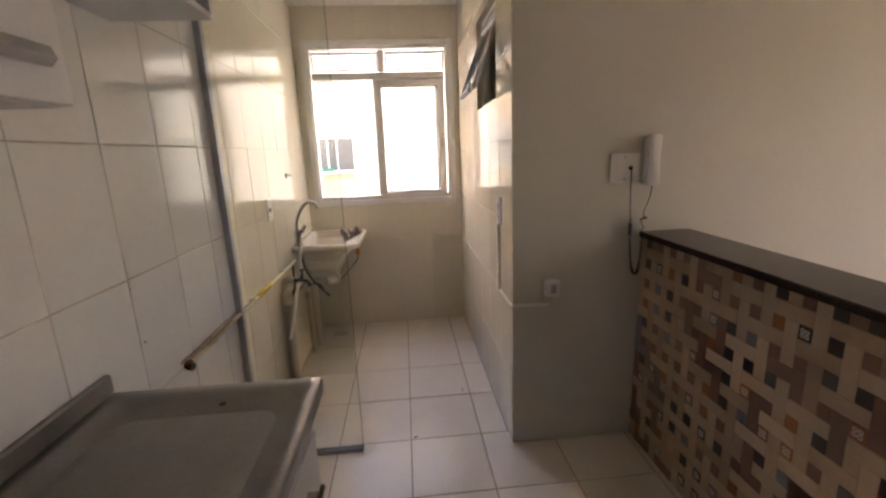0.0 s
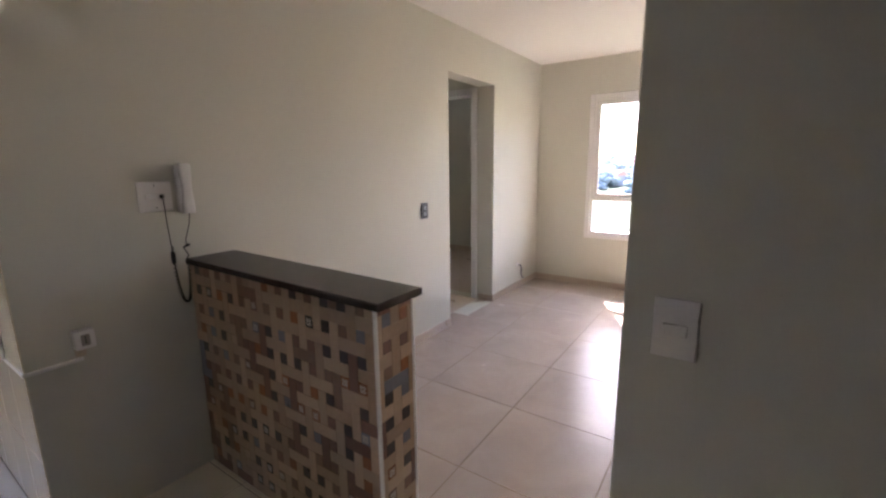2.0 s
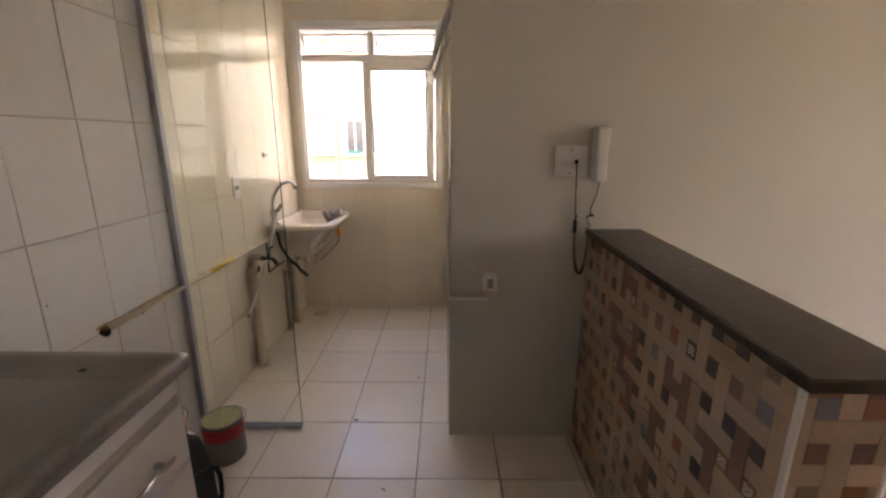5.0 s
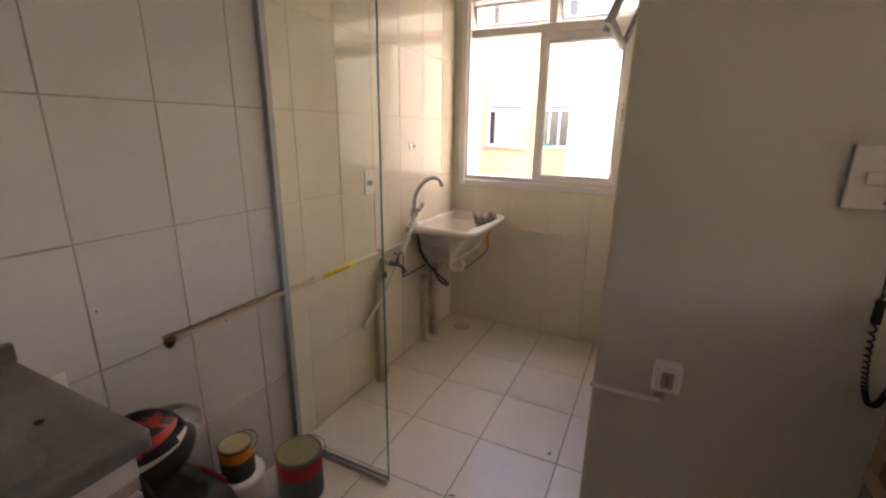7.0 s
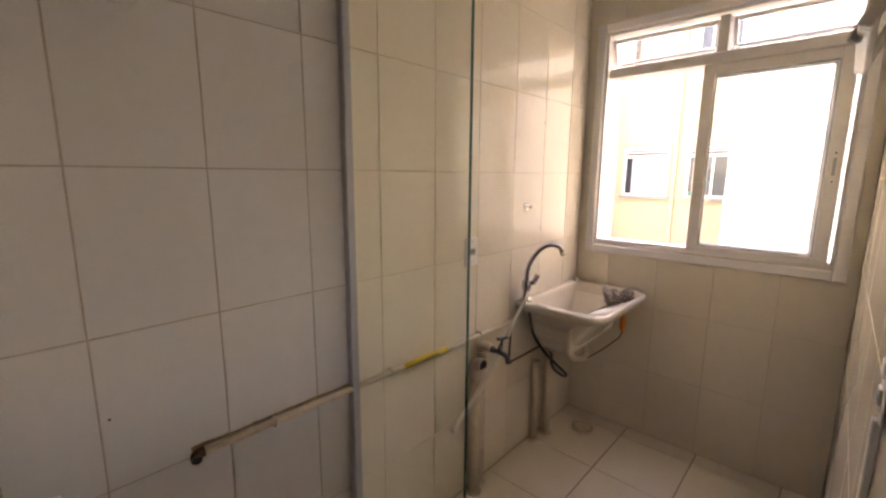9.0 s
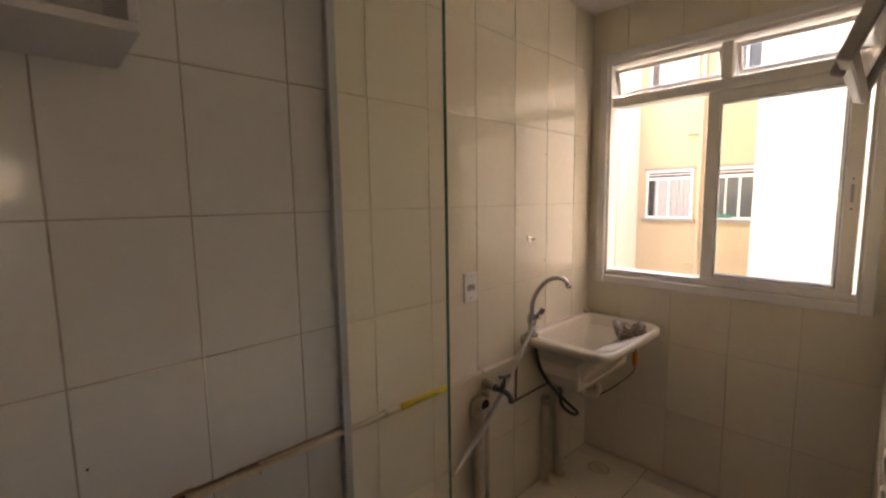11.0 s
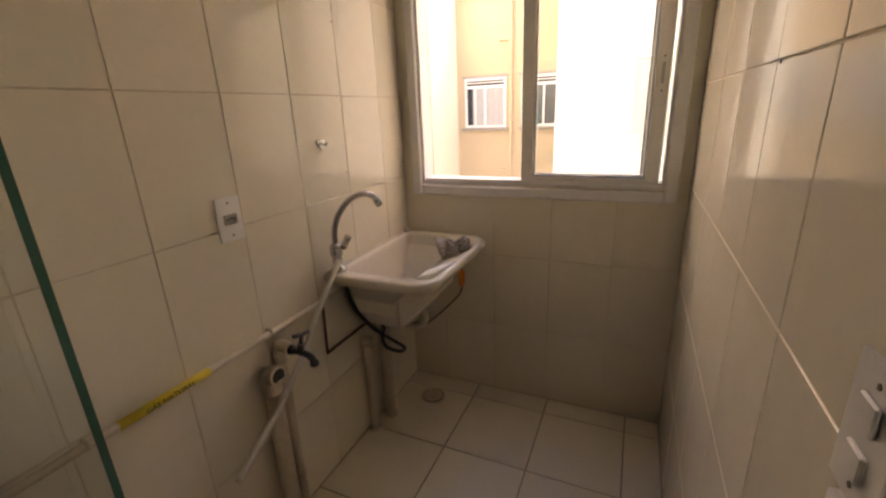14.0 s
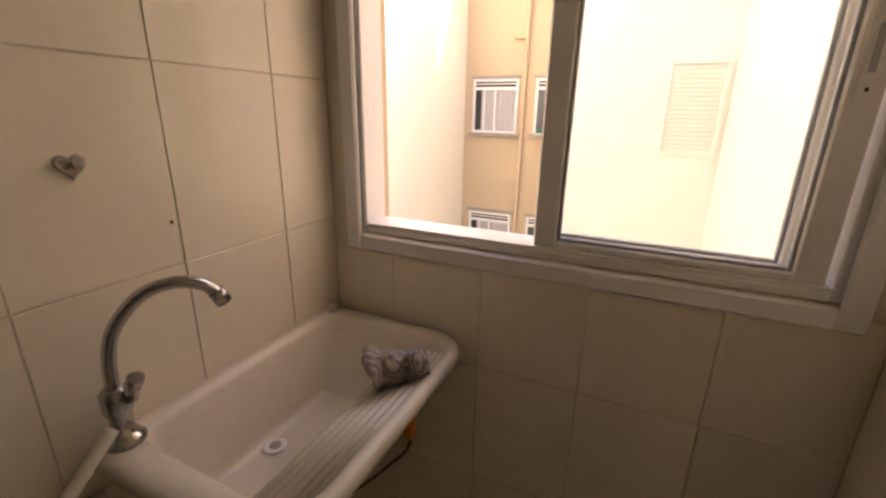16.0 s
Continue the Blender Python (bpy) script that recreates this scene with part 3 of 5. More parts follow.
for k in range(13):
    dist = random.uniform(150, 380)
    a = random.uniform(-0.2, 0.35)
    copy_thing(proto, pose(6 + dist * math.cos(a), 1.5 + dist * math.sin(a), -10 + max(0, dist - 122) * 0.034, 0, 0, random.uniform(-40, 40)))

# ---- more materials ----
M_WHITE_PLASTIC = surface("white_plastic", (0.89, 0.875, 0.84), 0.35, var=0.03, big=8, small=120, bump=0.01)
M_INSERT = surface("grey_socket_insert", (0.40, 0.37, 0.33), 0.4, var=0.05)
M_GREY_PLASTIC = surface("grey_plastic", (0.10, 0.105, 0.12), 0.4, var=0.05)
M_BLACK = surface("black_rubber", (0.012, 0.012, 0.012), 0.5, var=0.2)
M_BLACK_CLOTH = surface("black_fabric", (0.014, 0.013, 0.014), 0.85, var=0.3, big=12, small=300, bump=0.4)
M_SINK = surface("cream_marble_resin", (0.79, 0.72, 0.59), 0.22, var=0.05, big=5, small=60, bump=0.01, stain=(0.55, 0.45, 0.33, 0.3), stain_at=0.6)
M_CHROME = surface("worn_chrome", (0.47, 0.46, 0.45), 0.14, metal=1.0, var=0.08, big=30, small=200, bump=0.02)
M_PVC = surface("cream_painted_pipe", (0.66, 0.57, 0.44), 0.4, var=0.1, big=6, small=60, stain=(0.28, 0.17, 0.09, 0.6), stain_at=0.6)
M_HOSE = surface("milky_hose", (0.72, 0.68, 0.60), 0.35, var=0.06)
M_HOSE_DARK = surface("dark_braided_hose", (0.055, 0.05, 0.045), 0.45, var=0.3, big=20, small=400, bump=0.2)
M_GASPIPE = surface("painted_gas_pipe", (0.72, 0.63, 0.49), 0.45, var=0.12, big=9, small=90, stain=(0.24, 0.14, 0.07, 0.7), stain_at=0.62)
M_STAIN = surface("brown_rust_stain", (0.36, 0.235, 0.11), 0.7, var=0.35, big=25, small=160, bump=0.1)
M_RUST = surface("rust", (0.16, 0.085, 0.04), 0.8, var=0.4, big=20, small=200, bump=0.3)
M_YELLOW_TAPE = surface("yellow_tape", (0.72, 0.55, 0.04), 0.4, var=0.12, big=20, small=90)
M_ORANGE = surface("orange_plastic", (0.75, 0.25, 0.02), 0.35, var=0.1)
M_STEEL = surface("brushed_stainless_steel", (0.29, 0.275, 0.255), 0.36, metal=0.9, var=0.16, big=7, small=160, bump=0.015, rvar=0.05,
                  stain=(0.22, 0.205, 0.19, 0.4), stain_at=0.44)
M_CAB = surface("white_laminate", (0.68, 0.685, 0.69), 0.4, var=0.03, big=3, small=80, bump=0.01)
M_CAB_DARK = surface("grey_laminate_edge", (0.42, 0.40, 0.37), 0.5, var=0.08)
M_RED = surface("red_print", (0.45, 0.02, 0.02), 0.35, var=0.1)
M_SHELL = surface("black_helmet_shell", (0.012, 0.011, 0.012), 0.42, var=0.3)
M_TIN = surface("tin_plate", (0.22, 0.21, 0.18), 0.4, metal=0.8, var=0.15, big=15, small=90)
M_LID = surface("paint_smeared_lid", (0.30, 0.30, 0.15), 0.4, var=0.2, big=14, small=90)
M_LID_YELLOW = surface("pale_paint_lid", (0.58, 0.52, 0.30), 0.4, var=0.2, big=14, small=90)
M_LABEL_DARK = surface("dark_printed_label", (0.05, 0.045, 0.05), 0.45, var=0.2, big=14, small=90)
M_LABEL_GREY = surface("grey_printed_label", (0.12, 0.12, 0.13), 0.45, var=0.15, big=14, small=90)
M_LABEL_WHITE = surface("white_printed_label", (0.66, 0.64, 0.60), 0.45, var=0.1, big=14, small=90)
M_TEXT = surface("black_print", (0.015, 0.014, 0.012), 0.6, var=0.1)


def rounded(x0, x1, y0, y1, r, z, n=6, rl=None):
    """A ring of points round a rectangle; r rounds the far corners in x, rl the near ones."""
    rl = r if rl is None else rl
    pts = []
    for cx, cy, a, q in ((x1 - r, y0 + r, -90, r), (x1 - r, y1 - r, 0, r), (x0 + rl, y1 - rl, 90, rl), (x0 + rl, y0 + rl, 180, rl)):
        for k in range(n + 1):
            t = radians(a + 90 * k / n)
            pts.append((cx + q * math.cos(t), cy + q * math.sin(t), z))
    return pts


def loft(bm, rings, close=(True, True), smooth=True):
    rows = [[bm.verts.new(p) for p in r] for r in rings]
    n = len(rows[0])
    for a, b in zip(rows, rows[1:]):
        for k in range(n):
            f = bm.faces.new((a[k], a[(k + 1) % n], b[(k + 1) % n], b[k]))
            f.smooth = smooth
    if close[0]:
        bm.faces.new(rows[0][::-1])
    if close[1]:
        bm.faces.new(rows[-1])
    return bm


# ---- glass screen between kitchen and laundry ----
screen = thing("glass_screen", "fixed clear glass screen with a green edge and aluminium channels", "glass screen", (0, Y_SCREEN, 0))
part("pane", boxes((0.0285, 0.484, -0.004, 0.004, 0.02, H_WET - 0.02)), M_SCREEN, screen)
part("edge", boxes((0.4843, 0.4855, -0.0042, 0.0042, 0.02, H_WET - 0.02)), M_GLASS_EDGE, screen, "dark green polished glass edge")
part("wall_channel", boxes((0.0015, 0.028, -0.014, 0.014, 0.0, H_WET - 0.02), bevel=0.003), M_GREY_ALU, screen)
part("floor_channel", boxes((0.031, 0.484, -0.013, -0.005, 0.0, 0.024), (0.031, 0.484, 0.005, 0.013, 0.0, 0.024), bevel=0.002), M_GREY_ALU, screen)

# ---- laundry tank ----
tank = thing("laundry_sink", "cream resin laundry sink with a ribbed washboard, hung on the tiles", "laundry sink", (0, 0, 0.0))
bm = bmesh.new()
loft(bm, [rounded(0.10, 0.20, 4.24, 4.44, 0.04, 0.545), rounded(0.05, 0.25, 4.16, 4.52, 0.06, 0.57), rounded(0.012, 0.33, 4.09, 4.61, 0.07, 0.755),
          rounded(0.008, 0.40, 4.05, 4.65, 0.08, 0.768, rl=0.02), rounded(0.003, 0.425, 4.035, 4.662, 0.085, 0.775, rl=0.02),
          rounded(0.002, 0.432, 4.030, 4.666, 0.09, 0.790, rl=0.02), rounded(0.002, 0.430, 4.032, 4.664, 0.09, 0.805, rl=0.02),
          rounded(0.006, 0.420, 4.040, 4.656, 0.085, 0.811, rl=0.02), rounded(0.03, 0.405, 4.088, 4.632, 0.07, 0.808, rl=0.03),
          rounded(0.036, 0.400, 4.094, 4.627, 0.067, 0.803, rl=0.03), rounded(0.040, 0.396, 4.099, 4.622, 0.063, 0.795, rl=0.03),
          rounded(0.056, 0.275, 4.122, 4.590, 0.03, 0.640, rl=0.03), rounded(0.062, 0.268, 4.130, 4.580, 0.03, 0.622, rl=0.03), rounded(0.08, 0.250, 4.15, 4.56, 0.03, 0.615, rl=0.03)])
part("basin", bm, M_SINK, tank)
bm = bmesh.new()
n, prof = 60, [(0.252, 0.612), (0.256, 0.70), (0.258, 0.736), (0.262, 0.742)]
for k in range(n + 1):
    t = k / n
    ridge = 0.0034 * math.sin(t * 6 * 2 * math.pi) if 0.04 < t < 0.96 else 0.0
    prof.append((0.266 + 0.131 * t, 0.744 + 0.053 * t + ridge))
n = len(prof) - 1
top = [[bm.verts.new((x, y, z)) for x, z in prof] for y in (4.108, 4.614)]
low = [[bm.verts.new((x + 0.012, y, z - 0.02)) for x, z in prof] for y in (4.108, 4.614)]
for k in range(n):
    bm.faces.new((top[0][k], top[0][k + 1], top[1][k + 1], top[1][k])).smooth = True
    bm.faces.new((low[0][k + 1], low[0][k], low[1][k], low[1][k + 1]))
    for s in (0, 1):
        bm.faces.new((top[s][k], top[s][k + 1], low[s][k + 1], low[s][k]))
part("washboard", bm, M_SINK, tank, "ribbed sloping washboard")
part("drain", turned(bmesh.new(), [(0.010, 0.0), (0.024, 0.0), (0.026, 0.004), (0.022, 0.007), (0.012, 0.005), (0.010, -0.004)], (0.096, 4.326, 0.616), 24), M_WHITE_PLASTIC, tank, "white plastic drain ring")
part("drain_hole", turned(bmesh.new(), [(0.0125, 0), (0.0125, 0.0015)], (0.096, 4.326, 0.6205), 20), M_CAB_DARK, tank)
part("fixing_cap", turned(bmesh.new(), [(0.014, 0), (0.016, 0.006), (0.012, 0.018), (0.004, 0.023)], (0.025, 4.635, 0.809), 16), M_SINK, tank)
bm = bmesh.new()
tube(bm, [(0.15, 4.34, 0.56), (0.15, 4.34, 0.50), (0.17, 4.36, 0.47), (0.21, 4.38, 0.475), (0.22, 4.39, 0.51), (0.19, 4.39, 0.535), (0.13, 4.37, 0.53), (0.07, 4.34, 0.50)], 0.018, 12, 8)
part("siphon", bm, M_PVC, tank, "cream plastic siphon")
part("conduit", tube(bmesh.new(), [(0.008, 4.008, 0.715), (0.008, 4.0, 0.507), (0.008, 4.275, 0.505)], 0.0055, 8), M_RUST, tank, "thin dark conduit bent along the tiles")
part("float_cap", turned(bmesh.new(), [(0.004, 0.05), (0.013, 0.045), (0.015, 0.0), (0.010, -0.02), (0.005, -0.025)], (0.37, 4.46, 0.665), 16), M_ORANGE, tank, "orange plastic cap hanging underneath")
part("cord", tube(bmesh.new(), [(0.37, 4.46, 0.76), (0.37, 4.46, 0.63), (0.33, 4.44, 0.57), (0.26, 4.40, 0.50), (0.2, 4.37, 0.46)], 0.004, 6, 6), M_RUST, tank)

# tap
tap = thing("laundry_tap", "worn chrome gooseneck tap on the laundry sink", "tap", (0.041, 4.079, 0.811))
part("base", turned(bmesh.new(), [(0.030, 0.0), (0.031, 0.006), (0.024, 0.014), (0.017, 0.02), (0.017, 0.055), (0.022, 0.062), (0.022, 0.095), (0.014, 0.105)], seg=28), M_CHROME, tap)
part("spout", tube(bmesh.new(), [(0, 0, 0.10), (0.0, 0.003, 0.15), (0.018, 0.010, 0.205), (0.048, 0.038, 0.255), (0.080, 0.074, 0.273), (0.102, 0.108, 0.262), (0.110, 0.128, 0.238)], 0.0105, 14, 8), M_CHROME, tap)
part("aerator", tube(bmesh.new(), [(0.108, 0.124, 0.246), (0.112, 0.134, 0.224)], 0.0135, 14), M_CHROME, tap)
part("lever", tube(tube(bmesh.new(), [(0.0, 0.0, 0.075), (0.03, 0.006, 0.095)], 0.011, 12), [(0.028, 0.006, 0.09), (0.052, 0.010, 0.132)], 0.0125, 12), M_CHROME, tap)

hose = tagged(part("drain_hose", tube(bmesh.new(), [(0.066, 4.055, 0.862), (0.076, 3.97, 0.795), (0.080, 3.895, 0.725), (0.080, 3.825, 0.645), (0.080, 3.685, 0.522), (0.082, 3.605, 0.47), (0.086, 3.50, 0.408)], 0.010, 10, 6), M_HOSE),
              "milky white hose hanging from the laundry tap", "hose")
tagged(part("supply_hose", tube(bmesh.new(), [(0.05, 4.094, 0.776), (0.055, 4.128, 0.645), (0.09, 4.18, 0.54), (0.13, 4.255, 0.45), (0.16, 4.303, 0.392), (0.168, 4.25, 0.405),
                                              (0.155, 4.175, 0.465), (0.135, 4.181, 0.504), (0.10, 4.25, 0.50), (0.06, 4.30, 0.485)], 0.0075, 10, 8), M_HOSE_DARK),
       "dark grey flexible hose looped under the laundry sink", "hose")

# crumpled rag on the washboard
M_RAG, nt, b = shader("striped_rag")
wv, rp = nt.nodes.new("ShaderNodeTexWave"), nt.nodes.new("ShaderNodeValToRGB")
tcr = nt.nodes.new("ShaderNodeTexCoord")
nt.links.new(tcr.outputs["Object"], wv.inputs["Vector"])
wv.inputs["Scale"].default_value, wv.inputs["Distortion"].default_value = 40, 3
rp.color_ramp.elements[0].color, rp.color_ramp.elements[1].color = (0.25, 0.21, 0.18, 1), (0.48, 0.425, 0.37, 1)
rp.color_ramp.elements[0].position, rp.color_ramp.elements[1].position = 0.3, 0.68
nt.links.new(wv.outputs["Fac"], rp.inputs["Fac"])
nt.links.new(rp.outputs["Color"], b.inputs["Base Color"])
b.inputs["Roughness"].default_value = 0.95
bm = bmesh.new()
nu, nv = 90, 14
sheet = []
for i in range(nu + 1):
    u = i / nu
    row = []
    for j in range(nv + 1):
        v = j / nv - 0.5
        ang = u * 3.1 * 2 * math.pi
        rad = 0.007 + 0.030 * u + 0.006 * math.sin(5 * ang / 3.1 + 4 * v) + 0.004 * math.sin(17 * v + 3 * u)
        c = Vector((rad * math.cos(ang) * 1.2, v * (0.085 + 0.03 * u) + 0.012 * math.sin(ang * 0.7 + 2), rad * math.sin(ang) * 0.78))
        row.append(bm.verts.new(c + 0.006 * noise.noise_vector(c * 45)))
    sheet.append(row)
for i in range(nu):
    for j in range(nv):
        bm.faces.new((sheet[i][j], sheet[i + 1][j], sheet[i + 1][j + 1], sheet[i][j + 1])).smooth = True
rag = tagged(part("cleaning_rag", bm, M_RAG), "crumpled striped grey cleaning rag on the washboard", "rag")
thick = rag.modifiers.new("thickness", "SOLIDIFY")
thick.thickness = 0.0025
rag.scale = (1.25, 1.1, 1.5)
rag.location = (0.322, 4.485, 0.805)
rag.rotation_euler = (0, radians(-25), radians(-58))

# ---- pipes along the laundry wall ----
gas = thing("gas_pipe", "cream painted gas pipe with rust and a yellow marker band", "pipe", (0.018, 2.63, 0.727))
part("run", tube(bmesh.new(), [(0, 0.012, 0), (0, 1.41, -0.006)], 0.0098, 12), M_GASPIPE, gas)
part("end_elbow", tube(bmesh.new(), [(0, 0.016, 0), (0, 0.004, 0), (0.004, -0.004, -0.001), (0.020, -0.008, -0.003)], 0.0125, 14, 4), M_RUST, gas, "rusty open end elbow")
part("bore", tube(bmesh.new(), [(0.0202, -0.00805, -0.003), (0.0212, -0.0083, -0.0031)], 0.0105, 14), M_BLACK, gas)
for y in (0.20, 0.62, 1.12):
    part("clip", boxes((-0.016, 0.0115, y - 0.005, y + 0.005, -0.013, 0.0115), bevel=0.003), M_GASPIPE, gas)
    part("screw", tube(bmesh.new(), [(-0.015, y + 0.002, -0.018), (-0.008, y + 0.002, -0.018)], 0.0045, 8), M_RUST, gas)
bm = bmesh.new()
ribbon = []
for k in range(90):
    y = -0.008 + 0.49 * k / 89
    w = 0.004 + 0.006 * noise.noise(Vector((y * 14, 3, 0))) + 0.004 * noise.noise(Vector((y * 70, 9, 0))) - 0.002 + (0.004 if k < 8 else 0)
    ribbon.append((bm.verts.new((-0.0172, y, 0.004)), bm.verts.new((-0.0172, y, 0.0108 + 0.7 * max(w, 0.0)))))
for (a0, a1), (b0, b1) in zip(ribbon, ribbon[1:]):
    bm.faces.new((a0, b0, b1, a1))
part("rust_stain", bm, M_STAIN, gas, "brown rust stain on the tiles above the pipe")
for y0, y1 in ((0.68, 0.905),):
    band = part("marker_band", tube(bmesh.new(), [(0, y0, -0.003), (0, y1, -0.0035)], 0.0116, 14), M_YELLOW_TAPE, gas, "yellow marker band")
txt = bpy.data.curves.new("band_text", "FONT")
txt.body = "GÁS NATURAL"
txt.size = 0.0185
txt.align_x, txt.align_y = "CENTER", "CENTER"
txt.extrude = 0.0002
letters = new("lettering", txt)
letters.data.materials.append(M_TEXT)
letters.parent = gas
letters.matrix_basis = Matrix(((0, 0, 1, 0.0122), (1, 0, 0, 0.795), (0, 1, 0, -0.0032), (0, 0, 0, 1)))


def standpipe(name, label, y, x, r, h, top):
    o = thing(name, label, "pipe", (x, y, 0))
    pts = [(0, 0, 0.0), (0, 0, h)]
    part("pipe", tube(bmesh.new(), pts, r, 16), M_PVC, o)
    part("floor_collar", turned(bmesh.new(), [(r + 0.008, 0.0), (r + 0.008, 0.006), (r + 0.002, 0.012)], seg=18), M_PVC, o)
    if top == "elbow":
        part("elbow", tube(bmesh.new(), [(0, 0, h - 0.03), (0, 0, h + 0.01), (0.012, 0, h + 0.03), (0.036, 0.0, h + 0.034)], r + 0.004, 16, 5), M_PVC, o)
        part("mouth", tube(bmesh.new(), [(0.0362, 0, h + 0.034), (0.0372, 0, h + 0.034)], r - 0.003, 16), M_BLACK, o)
    else:
        part("socket", tube(bmesh.new(), [(0, 0, h - 0.03), (0, 0, h)], r + 0.004, 16), M_PVC, o)
    return o


standpipe("waste_pipe", "cream plastic waste standpipe with an open elbow", 3.70, 0.042, 0.026, 0.582, "elbow")
standpipe("waste_pipe", "thin cream plastic pipe beside the standpipe", 3.768, 0.0225, 0.017, 0.645, "socket")
standpipe("waste_pipe", "thin cream plastic pipe under the laundry sink", 4.215, 0.036, 0.019, 0.46, "socket")
standpipe("waste_pipe", "cream plastic sink waste pipe", 4.33, 0.045, 0.026, 0.50, "socket")

valve = thing("wall_valve", "dark grey garden valve on a cream pipe elbow", "valve", (0, 3.768, 0.667))
part("stub", tube(bmesh.new(), [(0.0225, 0, -0.0215), (0.0225, 0, -0.004), (0.032, 0, 0.006), (0.05, 0.0, 0.006), (0.072, -0.002, 0.002)], 0.0195, 14, 5), M_PVC, valve)
part("nut", turned(bmesh.new(), [(0.014, 0.0), (0.0165, 0.003), (0.0165, 0.013), (0.014, 0.016)], seg=6), M_GREY_PLASTIC, valve).matrix_basis = pose(0.071, -0.002, 0.001, 0, 90, 0)
part("body", tube(tube(bmesh.new(), [(0.085, -0.002, 0.0), (0.105, -0.001, 0.0), (0.128, 0.0, -0.003), (0.148, 0.002, -0.012), (0.156, 0.004, -0.032)], 0.0105, 12, 5), [(0.112, -0.001, 0.0), (0.120, -0.001, 0.032)], 0.011, 12), M_GREY_PLASTIC, valve)
part("spout_ring", tube(bmesh.new(), [(0.1555, 0.004, -0.028), (0.157, 0.0045, -0.038)], 0.0135, 12), M_GREY_PLASTIC, valve)
part("handle", tube(tube(bmesh.new(), [(0.120, -0.001, 0.03), (0.126, -0.001, 0.062)], 0.006, 10), [(0.118, -0.026, 0.066), (0.126, -0.001, 0.063), (0.136, 0.022, 0.066)], 0.0065, 10, 4), M_GREY_PLASTIC, valve)

drain = thing("floor_drain", "round cream floor drain cover in the tiles", "drain", (0.175, 4.52, 0.0))
part("cover", turned(bmesh.new(), [(0.05, 0.0005), (0.05, 0.003), (0.046, 0.004), (0.0, 0.004001)][:3], seg=32), M_PVC, drain)
part("ring", turned(bmesh.new(), [(0.056, 0.0003), (0.056, 0.0015), (0.0515, 0.0016)], seg=32), M_GROUT, drain)


# ---- plates, sockets, intercom ----
def frame_bars_flat(u, v, w=0.002):
    """A thin rim round a rocker, lying on a plate."""
    return boxes((-u, u, -v, -v + w, 0.007, 0.0078), (-u, u, v - w, v, 0.007, 0.0078), (-u, -u + w, -v + w, v - w, 0.007, 0.0078), (u - w, u, -v + w, v - w, 0.007, 0.0078))


def outlet(name, label, m, w, h, hole="socket", mat=M_WHITE_PLASTIC, core=M_WHITE_PLASTIC, group="outlets"):
    o = thing(name, label, "wall plate", group=group)
    o.matrix_basis = m
    bm = boxes((-w / 2, w / 2, -h / 2, h / 2, 0.0, 0.007), bevel=0.003, seg=2)
    part("plate", bm, mat, o)
    if hole == "socket":
        part("insert", boxes((-0.021, 0.021, -0.0135, 0.0135, 0.007, 0.0095), bevel=0.002), M_INSERT, o)
        for k in (-0.01, 0.0, 0.01):
            part("pin_hole", turned(bmesh.new(), [(0.0036, 0.0), (0.0036, 0.0006)], (k, 0.003 if k == 0 else 0, 0.0096), 10), M_BLACK, o)
    elif hole == "rocker":
        part("surround", frame_bars_flat(0.0235, 0.0135), mat, o)
        part("rocker", boxes((-0.021, 0.021, -0.011, 0.011, 0.007, 0.0165), bevel=0.002), core, o)
    elif hole == "double":
        for v in (-0.024, 0.022):
            part("rocker", boxes((-0.015, 0.015, v - 0.014, v + 0.014, 0.007, 0.012), bevel=0.002), core, o)
    for v in (() if hole == "rocker" else (-1, 1)):
        part("screw", turned(bmesh.new(), [(0.003, 0.0), (0.003, 0.0008)], (0, v * h * 0.37, 0.0071), 10), M_TIN, o)
    return o


def on_left(y, z):
    return ON_LEFT @ Matrix.Translation((y, z, 0.0005))


outlet("outlet", "white rectangular socket plate on cream tiles", on_left(3.698, 1.095), 0.078, 0.12)
outlet("outlet", "white socket plate low on the tiles beside the counter", on_left(2.344, 0.697), 0.075, 0.118)
outlet("switch_plate", "white switch plate with two rockers on cream tiles", facing_minus_x(X_RIGHT - 0.0005) @ Matrix.Translation((-3.288, 1.088, 0)), 0.08, 0.128, "double")
outlet("switch_plate", "white light switch plate on the ivory wall", facing_minus_x(1.7645) @ Matrix.Translation((-1.153, 1.080, 0)), 0.078, 0.118, "rocker")
outlet("switch_plate", "dark grey light switch plate beside the hall passage", facing_minus_y(Y_MID - 0.0005) @ Matrix.Translation((3.509, 1.043, 0)), 0.08, 0.12, "double", M_GREY_PLASTIC, M_GREY_ALU)
jack = outlet("phone_plate", "square white telephone plate with a plugged cord", facing_minus_y(Y_MID - 0.0005) @ Matrix.Translation((1.674, 1.274, 0)), 0.128, 0.122, "none")
part("insert", boxes((-0.038, 0.038, -0.013, 0.013, 0.007, 0.010), bevel=0.002), M_WHITE_PLASTIC, jack)
part("plug", boxes((0.014, 0.026, -0.008, 0.008, 0.010, 0.024), bevel=0.002), M_BLACK, jack)
part("cord", tube(bmesh.new(), [(0.020, 0.0, 0.022), (0.022, -0.03, 0.022), (0.028, -0.12, 0.012), (0.034, -0.22, 0.010), (0.034, -0.27, 0.012)], 0.0022, 8, 6), M_BLACK, jack)

